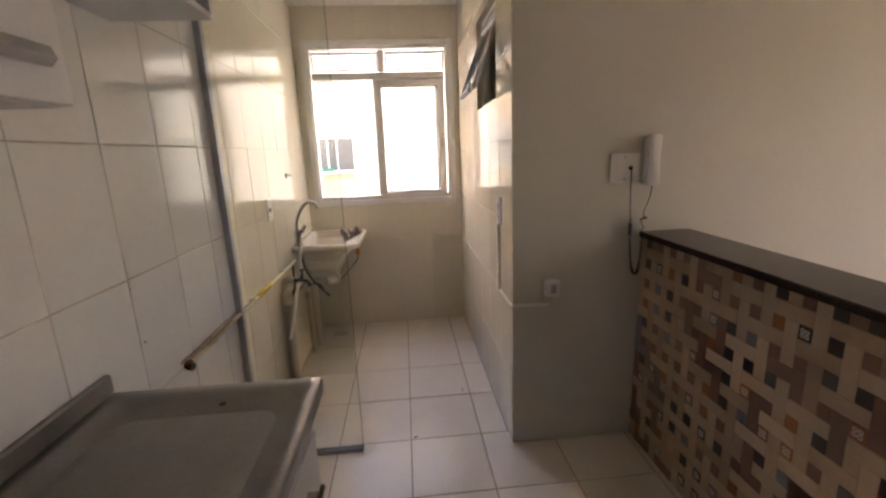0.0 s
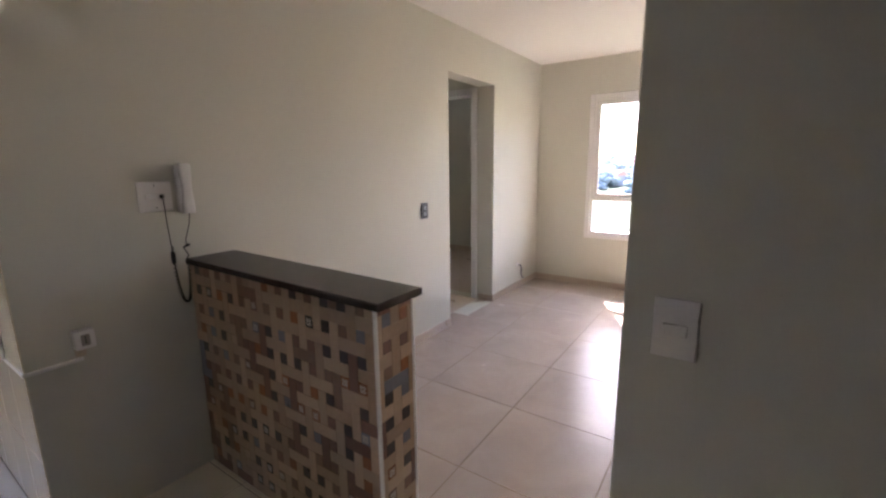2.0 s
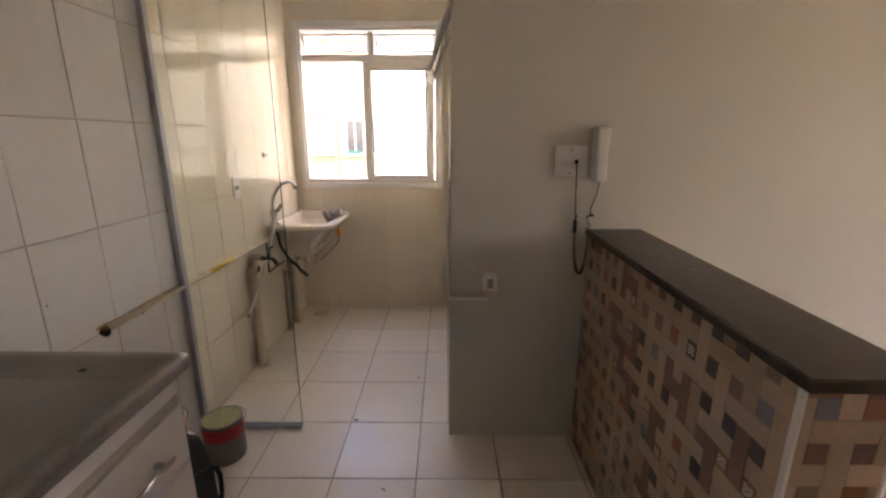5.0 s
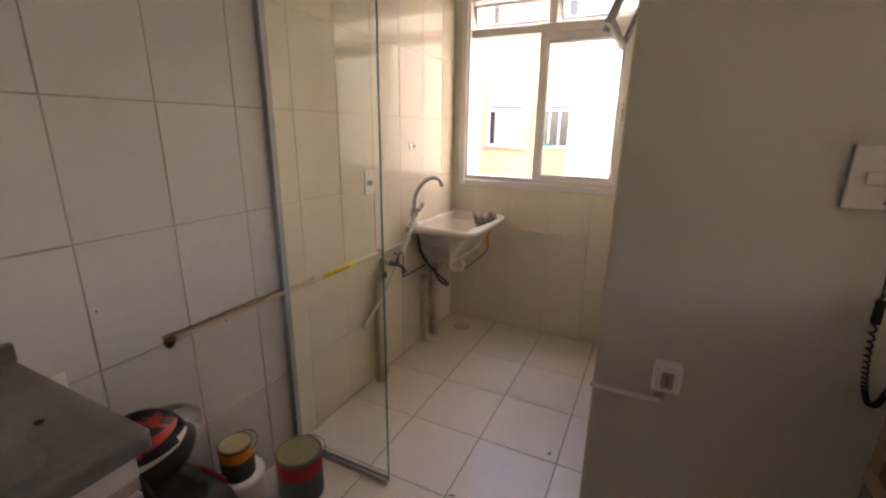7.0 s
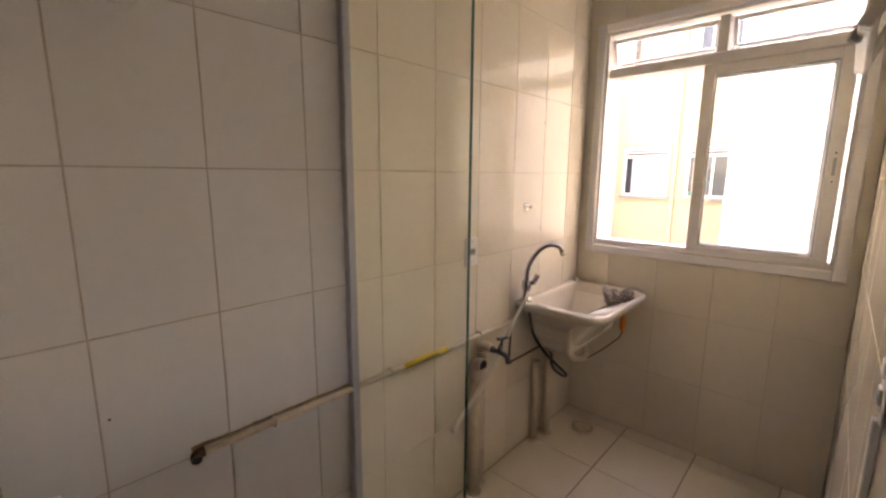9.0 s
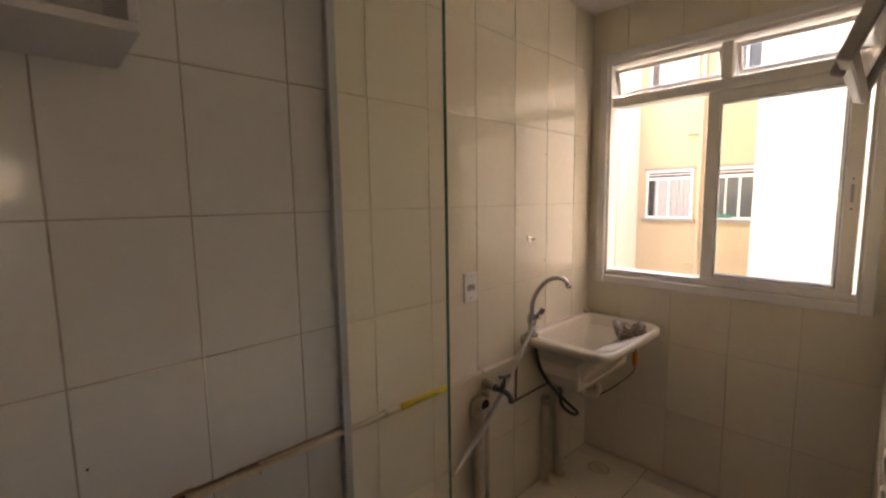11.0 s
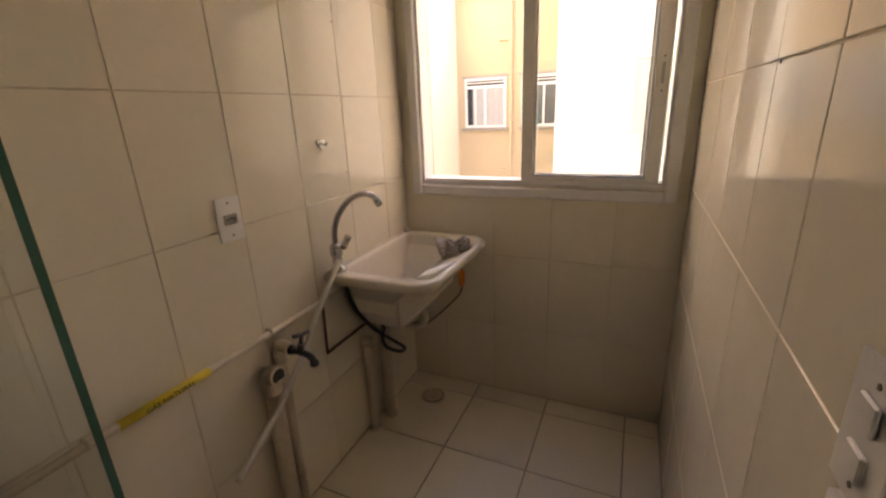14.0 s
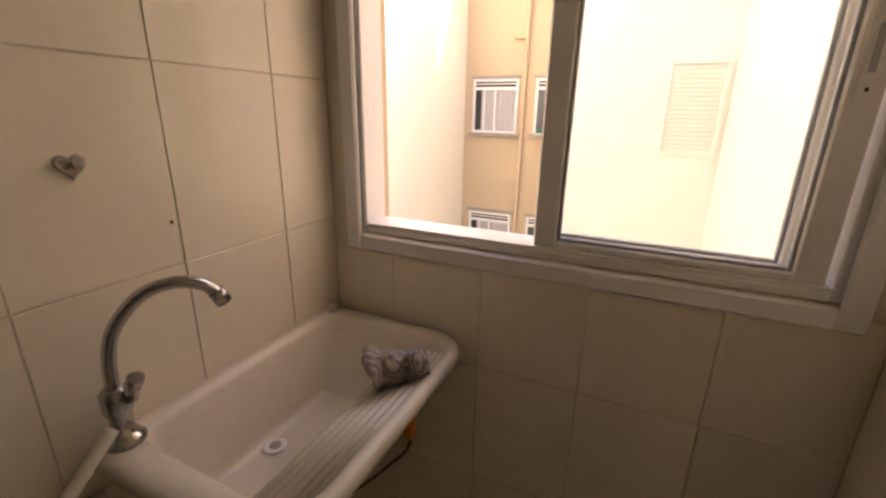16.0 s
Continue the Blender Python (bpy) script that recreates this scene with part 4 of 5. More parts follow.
sock = thing("surface_socket", "white surface mounted socket box on the painted wall", "socket", (1.364, Y_MID, 0.772))
part("box", boxes((-0.031, 0.031, -0.042, -0.0005, -0.036, 0.036), bevel=0.006, seg=2), M_WHITE_PLASTIC, sock)
part("insert", boxes((-0.013, 0.013, -0.0445, -0.0422, -0.021, 0.021), bevel=0.002), M_INSERT, sock)
part("cable_gland", boxes((-0.028, 0.002, -0.022, -0.0005, -0.066, -0.0365), bevel=0.003), M_PVC, sock)
for v in (-0.01, 0.0, 0.01):
    part("pin_hole", boxes((-0.0024, 0.0024, -0.0453, -0.0446, v - 0.0026, v + 0.0026)), M_BLACK, sock)
duct = thing("cable_duct", "thin white cable duct down the tiles and round the corner", "cable duct", (X_RIGHT, 3.297, 0.69))
part("upright", boxes((-0.0125, -0.001, -0.01, 0.01, 0.0, 0.33), bevel=0.002), M_WHITE_PLASTIC, duct)
part("run", boxes((-0.007, -0.001, -0.256, -0.0105, -0.004, 0.008), bevel=0.002), M_WHITE_PLASTIC, duct)
part("run", boxes((-0.007, 0.165, -0.2575, -0.248, -0.005, 0.009), bevel=0.002), M_WHITE_PLASTIC, duct)

phone = thing("intercom_handset", "white intercom handset hung on the wall above the bar", "intercom", (1.785, Y_MID, 1.302))
phone.scale = (0.86, 0.8, 1.0)
part("cradle", boxes((-0.036, 0.036, -0.022, -0.0005, -0.10, 0.10), bevel=0.008, seg=2), M_WHITE_PLASTIC, phone)
bm = bmesh.new()
loft(bm, [rounded(-0.024, 0.024, -0.052, -0.024, 0.012, -0.105, rl=0.012), rounded(-0.029, 0.029, -0.066, -0.026, 0.016, -0.098, rl=0.016), rounded(-0.029, 0.029, -0.064, -0.026, 0.016, -0.055, rl=0.016),
          rounded(-0.025, 0.025, -0.062, -0.034, 0.013, -0.03, rl=0.013), rounded(-0.025, 0.025, -0.062, -0.034, 0.013, 0.03, rl=0.013),
          rounded(-0.029, 0.029, -0.064, -0.026, 0.016, 0.055, rl=0.016), rounded(-0.029, 0.029, -0.066, -0.026, 0.016, 0.098, rl=0.016), rounded(-0.022, 0.022, -0.054, -0.026, 0.011, 0.106, rl=0.011)])
part("handset", bm, M_WHITE_PLASTIC, phone)
bm = bmesh.new()
line = [Vector(p) for p in ((0.005, -0.03, -0.105), (0.0, -0.02, -0.16), (-0.018, -0.014, -0.21), (-0.02, -0.014, -0.24))]
tube(bm, line, 0.0024, 8, 6)
part("cord", bm, M_BLACK, phone)
bm = bmesh.new()
path = []
for k in range(260):
    t = k / 259
    if t < 0.1:
        c = Vector((-0.02 + 0.012 * math.sin(t * 50), -0.016, -0.24 - 0.1 * t))
    else:
        s = (t - 0.1) / 0.9
        a = math.pi * s
        c = Vector((-0.056 + 0.034 * math.cos(a), -0.016 - 0.01 * math.sin(a), -0.27 - 0.235 * math.sin(a) ** 0.7 + 0.03 * s))
    w = 2 * math.pi * 46 * t
    path.append(c + 0.0058 * Vector((math.cos(w), math.sin(w), 0.25 * math.sin(w))))
tube(bm, path, 0.0024, 6)
part("coiled_cord", bm, M_BLACK, phone, "black coiled cord hanging in a loop")
part("cord_joint", boxes((-0.098, -0.082, -0.03, -0.008, -0.315, -0.262), bevel=0.004), M_BLACK, phone)

hook = thing("wall_hook", "small heart shaped steel hook stuck on the tiles", "hook", (0.0005, 4.111, 1.261))
bm = bmesh.new()
ring = []
for k in range(28):
    t = 2 * math.pi * k / 28
    ring.append((0.0013 * 16 * math.sin(t) ** 3, 0.0013 * (13 * math.cos(t) - 5 * math.cos(2 * t) - 2 * math.cos(3 * t) - math.cos(4 * t))))
loft(bm, [[(0.0, a, b) for a, b in ring], [(0.004, a, b) for a, b in ring], [(0.006, a * 0.85, b * 0.85) for a, b in ring]])
part("backplate", bm, M_CHROME, hook)
part("peg", tube(bmesh.new(), [(0.004, 0, 0.002), (0.018, 0, -0.002), (0.025, 0, -0.004), (0.03, 0, 0.006)], 0.004, 10, 4), M_CHROME, hook)
for m in (on_left(4.62, 1.80), facing_minus_x(X_RIGHT - 0.0005) @ Matrix.Translation((-3.775, 1.403, 0)), on_left(2.475, 0.881), on_left(4.244, 1.147), on_left(4.25, 1.66)):
    o = tagged(part("wall_plug", turned(bmesh.new(), [(0.0032, 0.0), (0.0032, 0.001), (0.002, 0.0012)], seg=12), M_RUST), "small brown plugged screw hole in the tiles", "wall plug")
    o.matrix_basis = m

coax = thing("cable_outlet", "small white cable outlet with a loose cord near the floor", "cable outlet", (5.24, Y_MID, 0.27))
part("plate", boxes((-0.03, 0.03, -0.008, -0.0005, -0.02, 0.02), bevel=0.003), M_WHITE_PLASTIC, coax)
part("cord", tube(bmesh.new(), [(0.0, -0.008, 0.0), (0.02, -0.03, -0.01), (0.05, -0.03, -0.06), (0.06, -0.02, -0.12), (0.10, -0.03, -0.17)], 0.006, 8, 6), M_GREY_PLASTIC, coax)

# ---- kitchen units ----
CT = 0.827
sink_top = thing("steel_sink_top", "brushed stainless steel kitchen sink top with a raised rim", "sink top", (0, 0, CT))
bm = bmesh.new()
loft(bm, [rounded(0.002, 0.515, 0.5, 2.304, 0.012, -0.038, rl=0.004), rounded(0.002, 0.515, 0.5, 2.304, 0.012, -0.006, rl=0.004), rounded(0.004, 0.510, 0.504, 2.299, 0.012, 0.0, rl=0.004),
          rounded(0.04, 0.485, 0.55, 2.262, 0.035, 0.0, rl=0.035), rounded(0.048, 0.477, 0.56, 2.252, 0.035, -0.009, rl=0.035),
          rounded(0.075, 0.447, 0.6, 2.205, 0.05, -0.011, rl=0.05), rounded(0.083, 0.439, 0.61, 2.197, 0.05, -0.017, rl=0.05)])
part("board", bm, M_STEEL, sink_top)
part("backsplash", boxes((0.002, 0.020, 0.5, 2.302, 0.0005, 0.05), bevel=0.005), M_STEEL, sink_top)
part("tap_hole", turned(bmesh.new(), [(0.008, 0.0), (0.008, 0.0012)], (0.30, 2.225, -0.0098), 16), M_BLACK, sink_top)
unit = thing("base_cabinet", "white laminate base cabinet with drawers and bar handles", "cabinet", (0, 0, 0))
part("body", boxes((0.004, 0.465, 0.5, 2.285, 0.10, CT - 0.04), bevel=0.002), M_CAB, unit)
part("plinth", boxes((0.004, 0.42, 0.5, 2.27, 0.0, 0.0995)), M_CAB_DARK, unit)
part("top_rail", boxes((0.4655, 0.483, 0.5, 2.285, 0.722, CT - 0.04), bevel=0.002), M_CAB, unit)
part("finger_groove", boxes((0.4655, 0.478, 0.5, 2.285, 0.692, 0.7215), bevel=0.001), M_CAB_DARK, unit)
for y0, y1 in ((1.82, 2.283), (1.35, 1.816), (0.88, 1.346)):
    z = 0.689
    for h in (0.17, 0.17, 0.24):
        dr = part("drawer_front", boxes((0.4655, 0.485, y0, y1, z - h + 0.003, z), bevel=0.002), M_CAB, unit)
        part("handle", tube(boxes((0.485, 0.515, y0 + 0.12, y0 + 0.132, z - h / 2 - 0.006, z - h / 2 + 0.006), (0.485, 0.515, y1 - 0.132, y1 - 0.12, z - h / 2 - 0.006, z - h / 2 + 0.006)),
                            [(0.515, y0 + 0.10, z - h / 2), (0.515, y1 - 0.10, z - h / 2)], 0.0065, 10), M_CHROME, dr, "steel bar handle")
        z -= h + 0.002
niche = thing("wall_shelf_unit", "white open fronted wall cupboard over the sink", "wall cabinet", (0, 0, 1.735))
part("body", boxes((0.002, 0.262, 1.975, 2.598, 0.0, 0.016), (0.002, 0.262, 2.582, 2.598, 0.0165, 0.62), (0.002, 0.262, 1.975, 1.991, 0.0165, 0.62),
                   (0.002, 0.262, 1.9915, 2.5815, 0.604, 0.62), (0.002, 0.008, 1.9915, 2.5815, 0.0165, 0.6035), bevel=0.001), M_CAB, niche)
upper = thing("wall_cabinet", "white laminate wall cabinet with an aluminium grip", "wall cabinet", (0, 0, 1.445))
part("body", boxes((0.002, 0.285, 0.9, 1.955, 0.0, 0.91), bevel=0.002), M_CAB, upper)
dr = part("door", boxes((0.286, 0.304, 0.902, 1.953, 0.002, 0.908), bevel=0.002), M_CAB, upper)
part("handle", loft(bmesh.new(), [[(0.304, y, 0.045), (0.322, y, 0.042), (0.332, y, 0.052), (0.326, y, 0.066), (0.304, y, 0.060)] for y in (1.45, 1.90)], smooth=False), M_CHROME, dr, "brushed aluminium grip")


# ---- things on the floor by the screen ----
def tin(name, label, at, r, h, lid, side, band, bandlabel):
    o = thing(name, label, "paint can", at, "paint cans")
    part("can", turned(bmesh.new(), [(r * 0.98, 0.0), (r, 0.004), (r, h - 0.006), (r * 1.02, h - 0.003), (r * 1.02, h)], seg=36), side, o)
    part("lid", turned(bmesh.new(), [(r * 0.92, h + 0.0003), (r * 0.92, h + 0.003), (r * 0.86, h + 0.0032), (r * 0.85, h + 0.0015)], seg=36), lid, o)
    part("rim", tube(bmesh.new(), [(r * 0.96 * math.cos(2 * math.pi * k / 40), r * 0.96 * math.sin(2 * math.pi * k / 40), h + 0.001) for k in range(41)], 0.004, 8), M_TIN, o)
    part("label_band", turned(bmesh.new(), [(r * 1.004, h * 0.62), (r * 1.006, h * 0.63), (r * 1.006, h * 0.93), (r * 1.004, h * 0.94)], seg=36), band, o, bandlabel)
    part("wire_handle", tube(bmesh.new(), [(r * 1.03 * math.cos(math.pi * k / 16), 0.02 + r * 1.0 * math.sin(math.pi * k / 16), h * 0.88 + 0.012 * math.sin(math.pi * k / 16)) for k in range(17)], 0.002, 6), M_TIN, o)
    return o


tin("paint_can", "large paint can with a smeared greenish lid and red band", (0.205, 2.915, 0.0), 0.083, 0.185, M_LID, M_LABEL_GREY, M_RED, "red printed band")
bucket = thing("paint_bucket", "white plastic paint bucket under a smaller can", "bucket", (0.10, 2.745, 0.0), "paint cans")
part("pail", turned(bmesh.new(), [(0.062, 0.0), (0.066, 0.01), (0.076, 0.17), (0.080, 0.172), (0.080, 0.18)], seg=32), M_WHITE_PLASTIC, bucket)
part("lid", turned(bmesh.new(), [(0.080, 0.1805), (0.080, 0.187), (0.06, 0.188)], seg=32), M_WHITE_PLASTIC, bucket)
tin("paint_can", "small paint can with a yellow lid and orange band", (0.10, 2.74, 0.189), 0.055, 0.12, M_LID_YELLOW, M_LABEL_DARK, M_ORANGE, "orange printed band")

bag = thing("backpack", "black fabric backpack standing beside the cabinet", "backpack", (0.19, 2.46, 0.0))
bag.scale = (0.86, 1.0, 1.0)
bm = bmesh.new()
loft(bm, [rounded(-0.17, 0.19, -0.13, 0.12, 0.06, 0.0), rounded(-0.20, 0.215, -0.15, 0.14, 0.07, 0.05), rounded(-0.20, 0.21, -0.15, 0.14, 0.08, 0.25),
          rounded(-0.18, 0.20, -0.145, 0.11, 0.08, 0.36), rounded(-0.12, 0.17, -0.13, 0.05, 0.06, 0.41)])
for v in bm.verts:
    v.co.z *= 1.02
    v.co += 0.014 * noise.noise_vector(v.co * 9)
part("sack", bm, M_BLACK_CLOTH, bag)
bm = bmesh.new()
loft(bm, [rounded(0.10, 0.205, -0.145, -0.09, 0.02, 0.40), rounded(0.12, 0.215, -0.15, -0.10, 0.02, 0.55), rounded(0.15, 0.20, -0.15, -0.115, 0.012, 0.61), rounded(0.165, 0.19, -0.145, -0.125, 0.008, 0.63)])
part("back_panel", bm, M_BLACK_CLOTH, bag)
part("strap", tube(bmesh.new(), [(0.20, -0.03, 0.30), (0.222, 0.04, 0.29), (0.226, 0.09, 0.24), (0.222, 0.10, 0.15), (0.215, 0.08, 0.08), (0.205, 0.05, 0.05)], 0.009, 8, 6), M_BLACK_CLOTH, bag)
part("red_piping", tube(bmesh.new(), [(-0.10, 0.125, 0.335), (0.0, 0.128, 0.352), (0.10, 0.115, 0.365)], 0.010, 8, 5), M_RED, bag, "red trim stripe")

helmet = thing("motorcycle_helmet", "black helmet with red slashes and clear visor on the backpack", "helmet", (0.15, 2.432, 0.412))
helmet.scale = (0.86, 0.86, 0.86)
bm = bmesh.new()
bmesh.ops.create_uvsphere(bm, u_segments=32, v_segments=18, radius=1.0)
for v in bm.verts:
    x, y, z = v.co
    v.co = Vector((0.118 * x, 0.15 * y, 0.125 + 0.13 * z))
    if y > 0.2 and z < 0.1:
        v.co.y += 0.03 * (y - 0.2)
    v.co.z = max(v.co.z, 0.012)
for f in bm.faces:
    f.smooth = True
part("shell", bm, M_SHELL, helmet)


def shell_point(az, el, grow=1.0):
    """A place on the helmet's shell: az 90 is its front."""
    a, e = radians(az), radians(el)
    return Vector((0.118 * grow * math.cos(e) * math.cos(a), 0.15 * grow * math.cos(e) * math.sin(a), 0.125 + 0.13 * grow * math.sin(e)))


def decal(bands, grow):
    bm = bmesh.new()
    for a0, a1, b0, b1, taper in bands:
        vs = []
        for i in range(11):
            t = i / 10
            az = a0 + (a1 - a0) * t
            vs.append([bm.verts.new(shell_point(az, b0 + taper * t, grow)), bm.verts.new(shell_point(az, b1 - taper * t, grow))])
        for r, q in zip(vs, vs[1:]):
            bm.faces.new((r[0], q[0], q[1], r[1])).smooth = True
    return bm


part("red_stripe", decal(((-80, -20, 24, 40, 5), (-10, 62, 30, 46, 6), (15, 80, 54, 68, 4), (-70, 5, 56, 66, 3), (100, 165, 54, 68, 4), (120, 200, 28, 44, 6)), 1.012), M_RED, helmet, "red graphic stripes")
slashes = bmesh.new()
for az, el, daz, de, w in ((-48, 66, 30, -40, 9), (-26, 74, 34, -44, 10), (0, 76, 36, -40, 9), (26, 74, 30, -34, 7)):
    rows = [(slashes.verts.new(shell_point(az + daz * k / 8, el + de * k / 8, 1.014)),
             slashes.verts.new(shell_point(az + daz * k / 8 + w * (1.3 - k / 10), el + de * k / 8 + 3, 1.014))) for k in range(9)]
    for (a0, a1), (b0, b1) in zip(rows, rows[1:]):
        slashes.faces.new((a0, b0, b1, a1)).smooth = True
part("red_slash", slashes, M_RED, helmet, "slanting red slashes")
part("grey_stripe", decal(((-60, 30, 8, 20, 5), (30, 58, 14, 24, 3)), 1.012), M_LABEL_WHITE, helmet, "pale graphic stripe")
rows = []
for i in range(13):
    t = i / 6 - 1
    inner = shell_point(90 - 55 * t, 46 - 10 * abs(t), 1.02)
    tip = Vector((0.075 * t, 0.200 - 0.04 * t * t, 0.178 - 0.02 * t * t))
    rows.append((inner, inner.lerp(tip, 0.5) + Vector((0, 0, 0.012)), tip))
bm = bmesh.new()
up = [[bm.verts.new(p) for p in r] for r in rows]
lo = [[bm.verts.new(p - Vector((0, 0, 0.006))) for p in r] for r in rows]
for u0, u1, l0, l1 in zip(up, up[1:], lo, lo[1:]):
    for k in (0, 1):
        bm.faces.new((u0[k], u1[k], u1[k + 1], u0[k + 1])).smooth = True
        bm.faces.new((l0[k + 1], l1[k + 1], l1[k], l0[k])).smooth = True
    bm.faces.new((u0[2], u1[2], l1[2], l0[2]))
part("visor", bm, clear("clear_visor", (0.80, 0.80, 0.79)), helmet, "raised clear visor")

# dry leaf crumbs on the floor
for x, y, a in ((0.735, 3.155, 20), (1.02, 3.55, 70), (0.93, 2.72, 130)):
    bm = bmesh.new()
    vs = [bm.verts.new(c) for c in ((-0.016, 0, 0.001), (-0.004, 0.005, 0.004), (0.016, 0.001, 0.001), (-0.002, -0.004, 0.0015), (0.0, 0.0, 0.005))]
    for f in ((0, 1, 4), (1, 2, 4), (2, 3, 4), (3, 0, 4), (0, 3, 2, 1)):
        bm.faces.new([vs[k] for k in f])
    o = tagged(part("leaf_crumb", bm, M_RUST), "tiny dry brown crumb on the floor tiles", "debris", "crumbs")
    o.matrix_basis = pose(x, y, 0, 0, 0, a)

# ---- pieces of walls and floors ----
zs = steps(ROWS0, ROWP, 0.0, H_WET)
lay(wall_left, "tile", grid(steps(COL0, COLP, 0.4, Y_SCREEN), zs), ON_LEFT, M_TILE_WHITE, gap=0.0032)
lay(wall_laundry, "tile", grid(steps(COL0, COLP, Y_SCREEN, Y_BACK), zs), ON_LEFT, M_TILE, gap=0.0023)
back = grid(steps(0.186, 0.2535, 0.0, X_RIGHT), zs)
lay(wall_back, "tile", cut(back, (WIN[0] - 0.02, WIN[1] + 0.02, WIN[2] - 0.02, WIN[3] + 0.02)), facing_minus_y(Y_BACK), M_TILE, gap=0.002)
right = grid(steps(-(3.285 + 10 * COLP), COLP, -Y_BACK, -Y_MID - 0.001), steps(ROWS0 - 0.013, ROWP, 0.0, H_WET))
lay(wall_right, "tile", cut(right, (-VENT[1], -VENT[0], VENT[2], VENT[3])), facing_minus_x(X_RIGHT), M_TILE, gap=0.003)
wet = grid(steps(0.017, 0.3465, 0.0, 1.86), steps(2.778, 0.362, 0.2, Y_BACK))
wet = [r for r in wet if not (r[0] > X_RIGHT - 0.02 and r[2] > Y_MID - 0.02)]
wet = [(u0, min(u1, X_RIGHT) if v0 > Y_MID - 0.3 and u0 < X_RIGHT and v1 > Y_MID + 0.1 else u1, v0, v1) for u0, u1, v0, v1 in wet]
lay(floor_wet, "tile", wet, facing_up(0.0), M_FLOOR_TILE, gap=0.0044)
lay(floor_living, "tile", grid(steps(2.382, 0.59, 1.862, X_END), steps(2.03, 0.583, -0.4, Y_MID + 0.16)), facing_up(0.0), M_LIVING_TILE, gap=0.0055)

# patchwork pieces of the bar
PATCH = [surface("beige_patch", (0.51, 0.365, 0.25), 0.35, var=0.10, big=9, small=60, piece=0.12),
         surface("tan_patch", (0.43, 0.295, 0.195), 0.35, var=0.14, big=9, small=60, piece=0.12),
         surface("brown_patch", (0.20, 0.10, 0.07), 0.35, var=0.2, big=9, small=60, piece=0.2),
         surface("taupe_patch", (0.24, 0.145, 0.10), 0.35, var=0.15, big=9, small=60, piece=0.15),
         surface("dark_patch", (0.05, 0.038, 0.033), 0.3, var=0.2, big=9, small=60, piece=0.25),
         surface("rust_patch", (0.30, 0.105, 0.03), 0.3, var=0.2, big=9, small=60, piece=0.2),
         surface("blue_grey_patch", (0.20, 0.21, 0.235), 0.3, var=0.15, big=9, small=60, piece=0.15)]
random.seed(21)


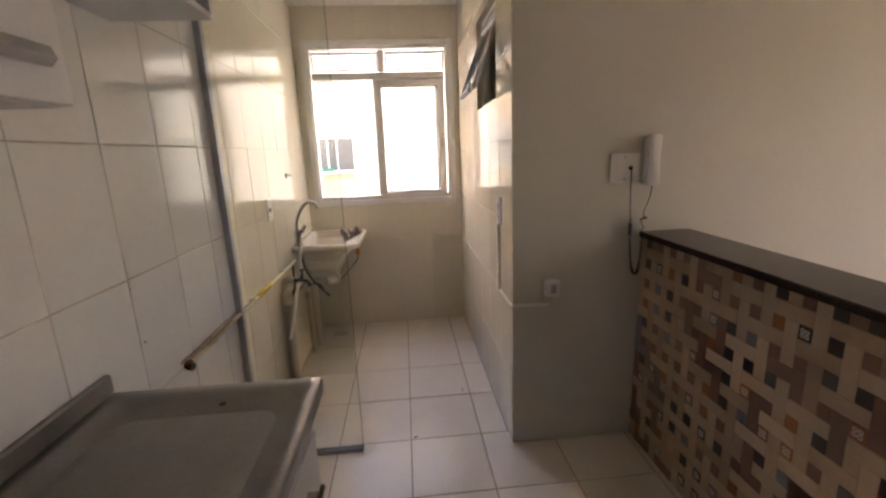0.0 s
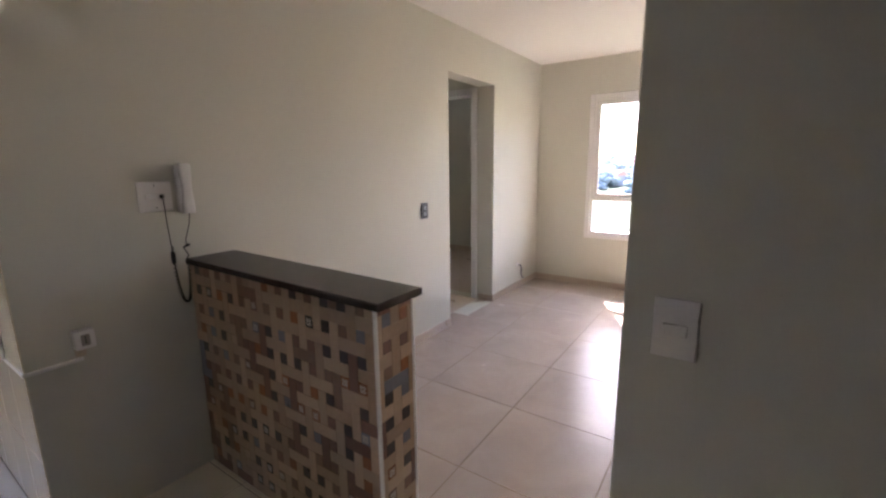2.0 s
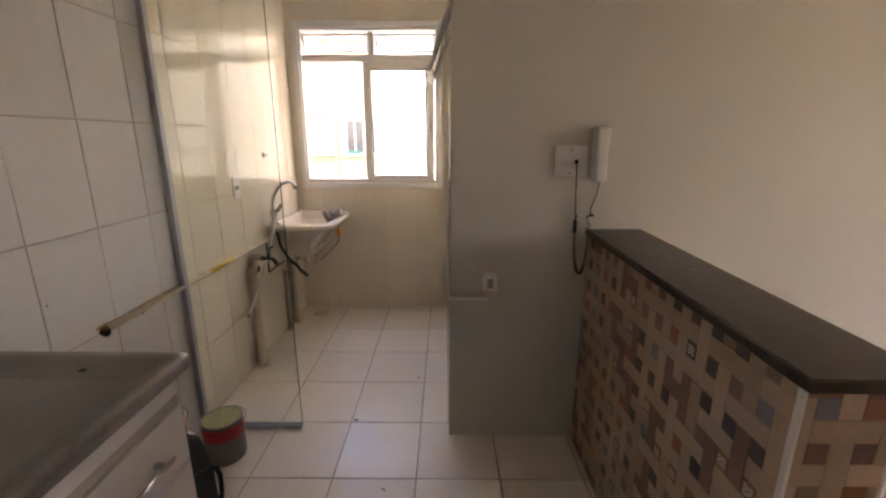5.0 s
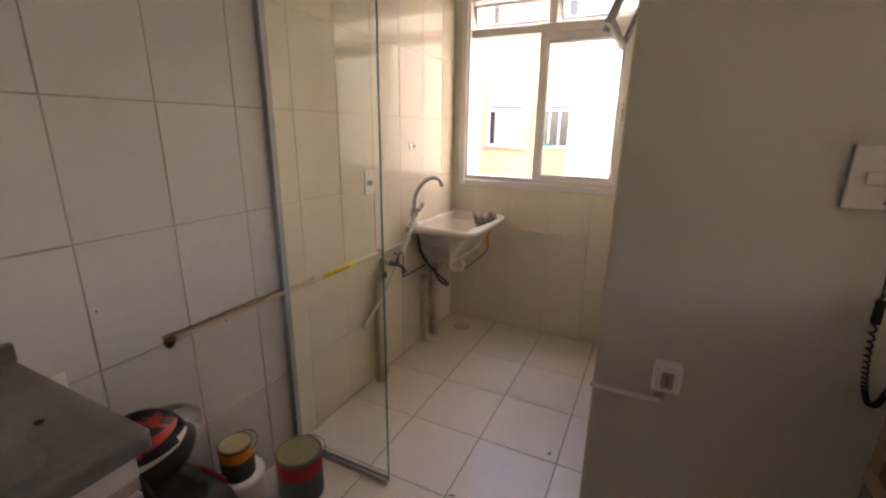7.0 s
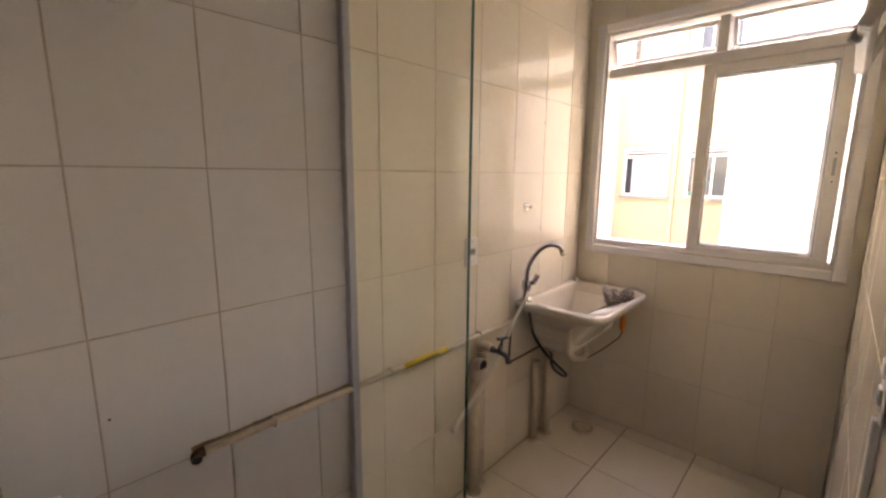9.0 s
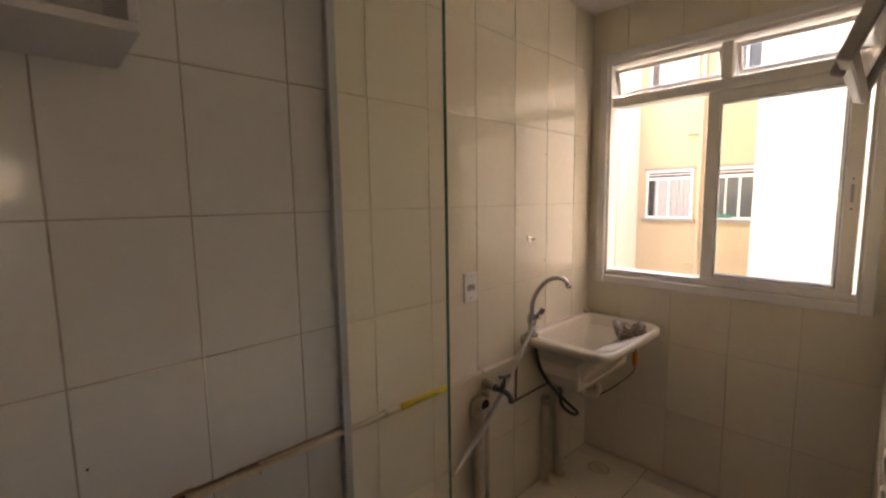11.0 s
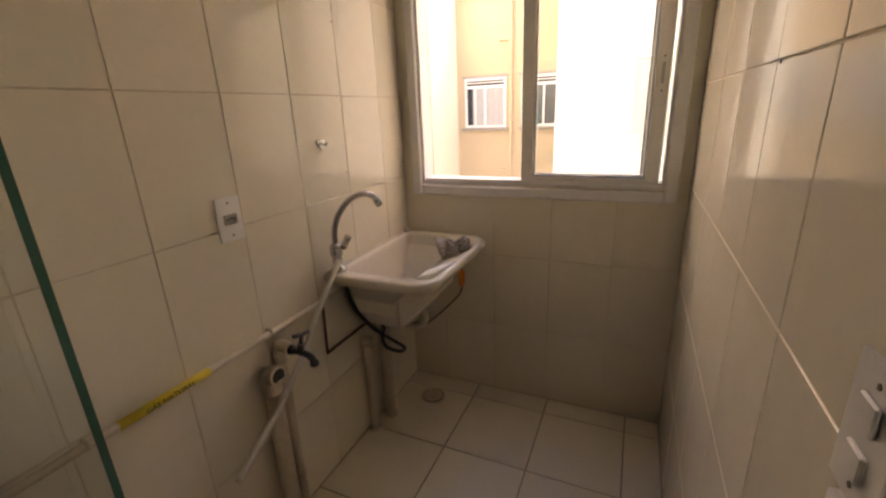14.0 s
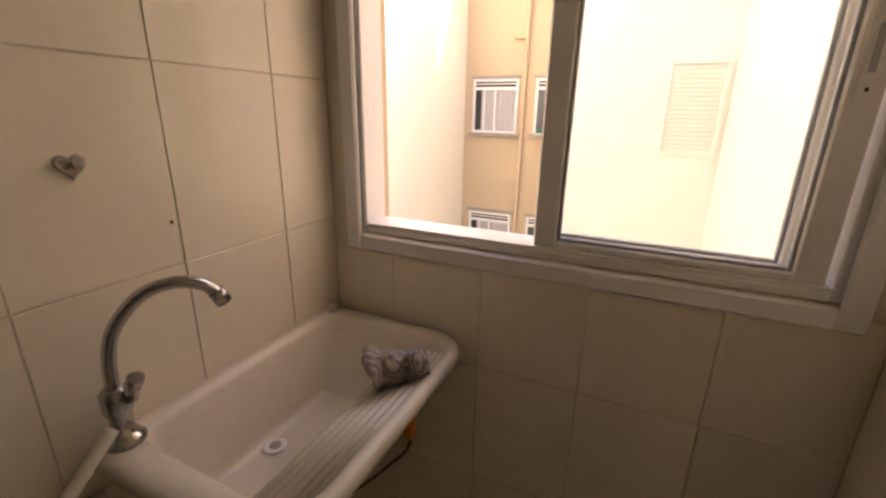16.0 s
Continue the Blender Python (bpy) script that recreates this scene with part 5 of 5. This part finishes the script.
def patchwork(axes, u0, u1, v0, v1, us, vs, pu=0.0815, pv=0.0885, w=0.52):
    """Woven bars lying and standing by turns, a small square in each gap; (us, vs) is the middle of one square."""
    bu, bv = pu * w, pv * w
    i0, i1 = math.floor((u0 - us) / pu) - 1, math.ceil((u1 - us) / pu) + 1
    j0, j1 = math.floor((v0 - vs) / pv) - 1, math.ceil((v1 - vs) / pv) + 1

    def slab(a, b, c, d, m):
        a, b, c, d = max(a, u0), min(b, u1), max(c, v0), min(d, v1)
        if b - a > 0.006 and d - c > 0.006:
            lay(half_wall, "tile", [(a, b, c, d)], axes, m, gap=0.0014, d=0.006, chamfer=0.0005)
            return True
        return False

    for i in range(i0, i1 + 1):
        for j in range(j0, j1 + 1):
            u, v = us + i * pu, vs + j * pv
            m = random.choices(PATCH, (0.7, 0.7, 6, 3, 6, 4, 2.6))[0]
            whole = u - pu / 4 > u0 and u + pu / 4 < u1 and v - pv / 4 > v0 and v + pv / 4 < v1
            if slab(u - (pu - bu) / 2, u + (pu - bu) / 2, v - (pv - bv) / 2, v + (pv - bv) / 2, m) and whole and random.random() < 0.2:
                flower(axes @ Matrix.Translation((u, v, 0.0005)), (pu - bu) * 0.42, m in PATCH[:2])
            u, v = u + pu / 2, v + pv / 2
            m = random.choices(PATCH, (12, 7, 2.0, 1.6, 0, 0, 0.2))[0]
            if (i + j) % 2:
                slab(u - pu + bu / 2, u + pu - bu / 2, v - bv / 2, v + bv / 2, m)
            else:
                slab(u - bu / 2, u + bu / 2, v - pv + bv / 2, v + pv - bv / 2, m)


M_MOTIF = surface("pale_motif", (0.62, 0.57, 0.50), 0.35, var=0.1, big=30, small=90)
MOTIF = []


M_MOTIF_DARK = surface("dark_motif", (0.07, 0.055, 0.05), 0.35, var=0.1, big=30, small=90)


def flower(m, r, dark):
    if not MOTIF:
        bm = bmesh.new()
        for q in range(4):
            a = math.pi / 4 + q * math.pi / 2
            c = (0.58 * math.cos(a), 0.58 * math.sin(a))
            outer = [bm.verts.new((c[0] + 0.42 * math.cos(t * math.pi / 5), c[1] + 0.42 * math.sin(t * math.pi / 5), 0)) for t in range(10)]
            inner = [bm.verts.new((c[0] + 0.17 * math.cos(t * math.pi / 5), c[1] + 0.17 * math.sin(t * math.pi / 5), 0)) for t in range(10)]
            for k in range(10):
                bm.faces.new((outer[k], outer[(k + 1) % 10], inner[(k + 1) % 10], inner[k]))
        for mat in (M_MOTIF, M_MOTIF_DARK):
            me = bpy.data.meshes.new("motif")
            bm.to_mesh(me)
            me.materials.append(mat)
            MOTIF.append(me)
        bm.free()
    o = new("motif", MOTIF[dark])
    o.matrix_basis = m @ Matrix.Diagonal((r, r, r, 1))
    o.parent = half_wall


patchwork(facing_minus_x(X_BAR), -(Y_MID - 0.003), -1.944, 0.004, 0.973, -2.0, 0.779)
patchwork(facing_minus_y(1.932), 1.776, 1.938, 0.004, 0.973, 1.815, 0.745)
part("corner_strip", boxes((X_BAR - 0.003, X_BAR + 0.008, 1.929, 1.944, 0.0, 0.973), bevel=0.003), M_WHITE_ALU, half_wall, "white aluminium corner strip")
part("corner_strip", boxes((1.939, 1.950, 1.929, 1.944, 0.0, 0.973), bevel=0.003), M_WHITE_ALU, half_wall, "white aluminium corner strip")
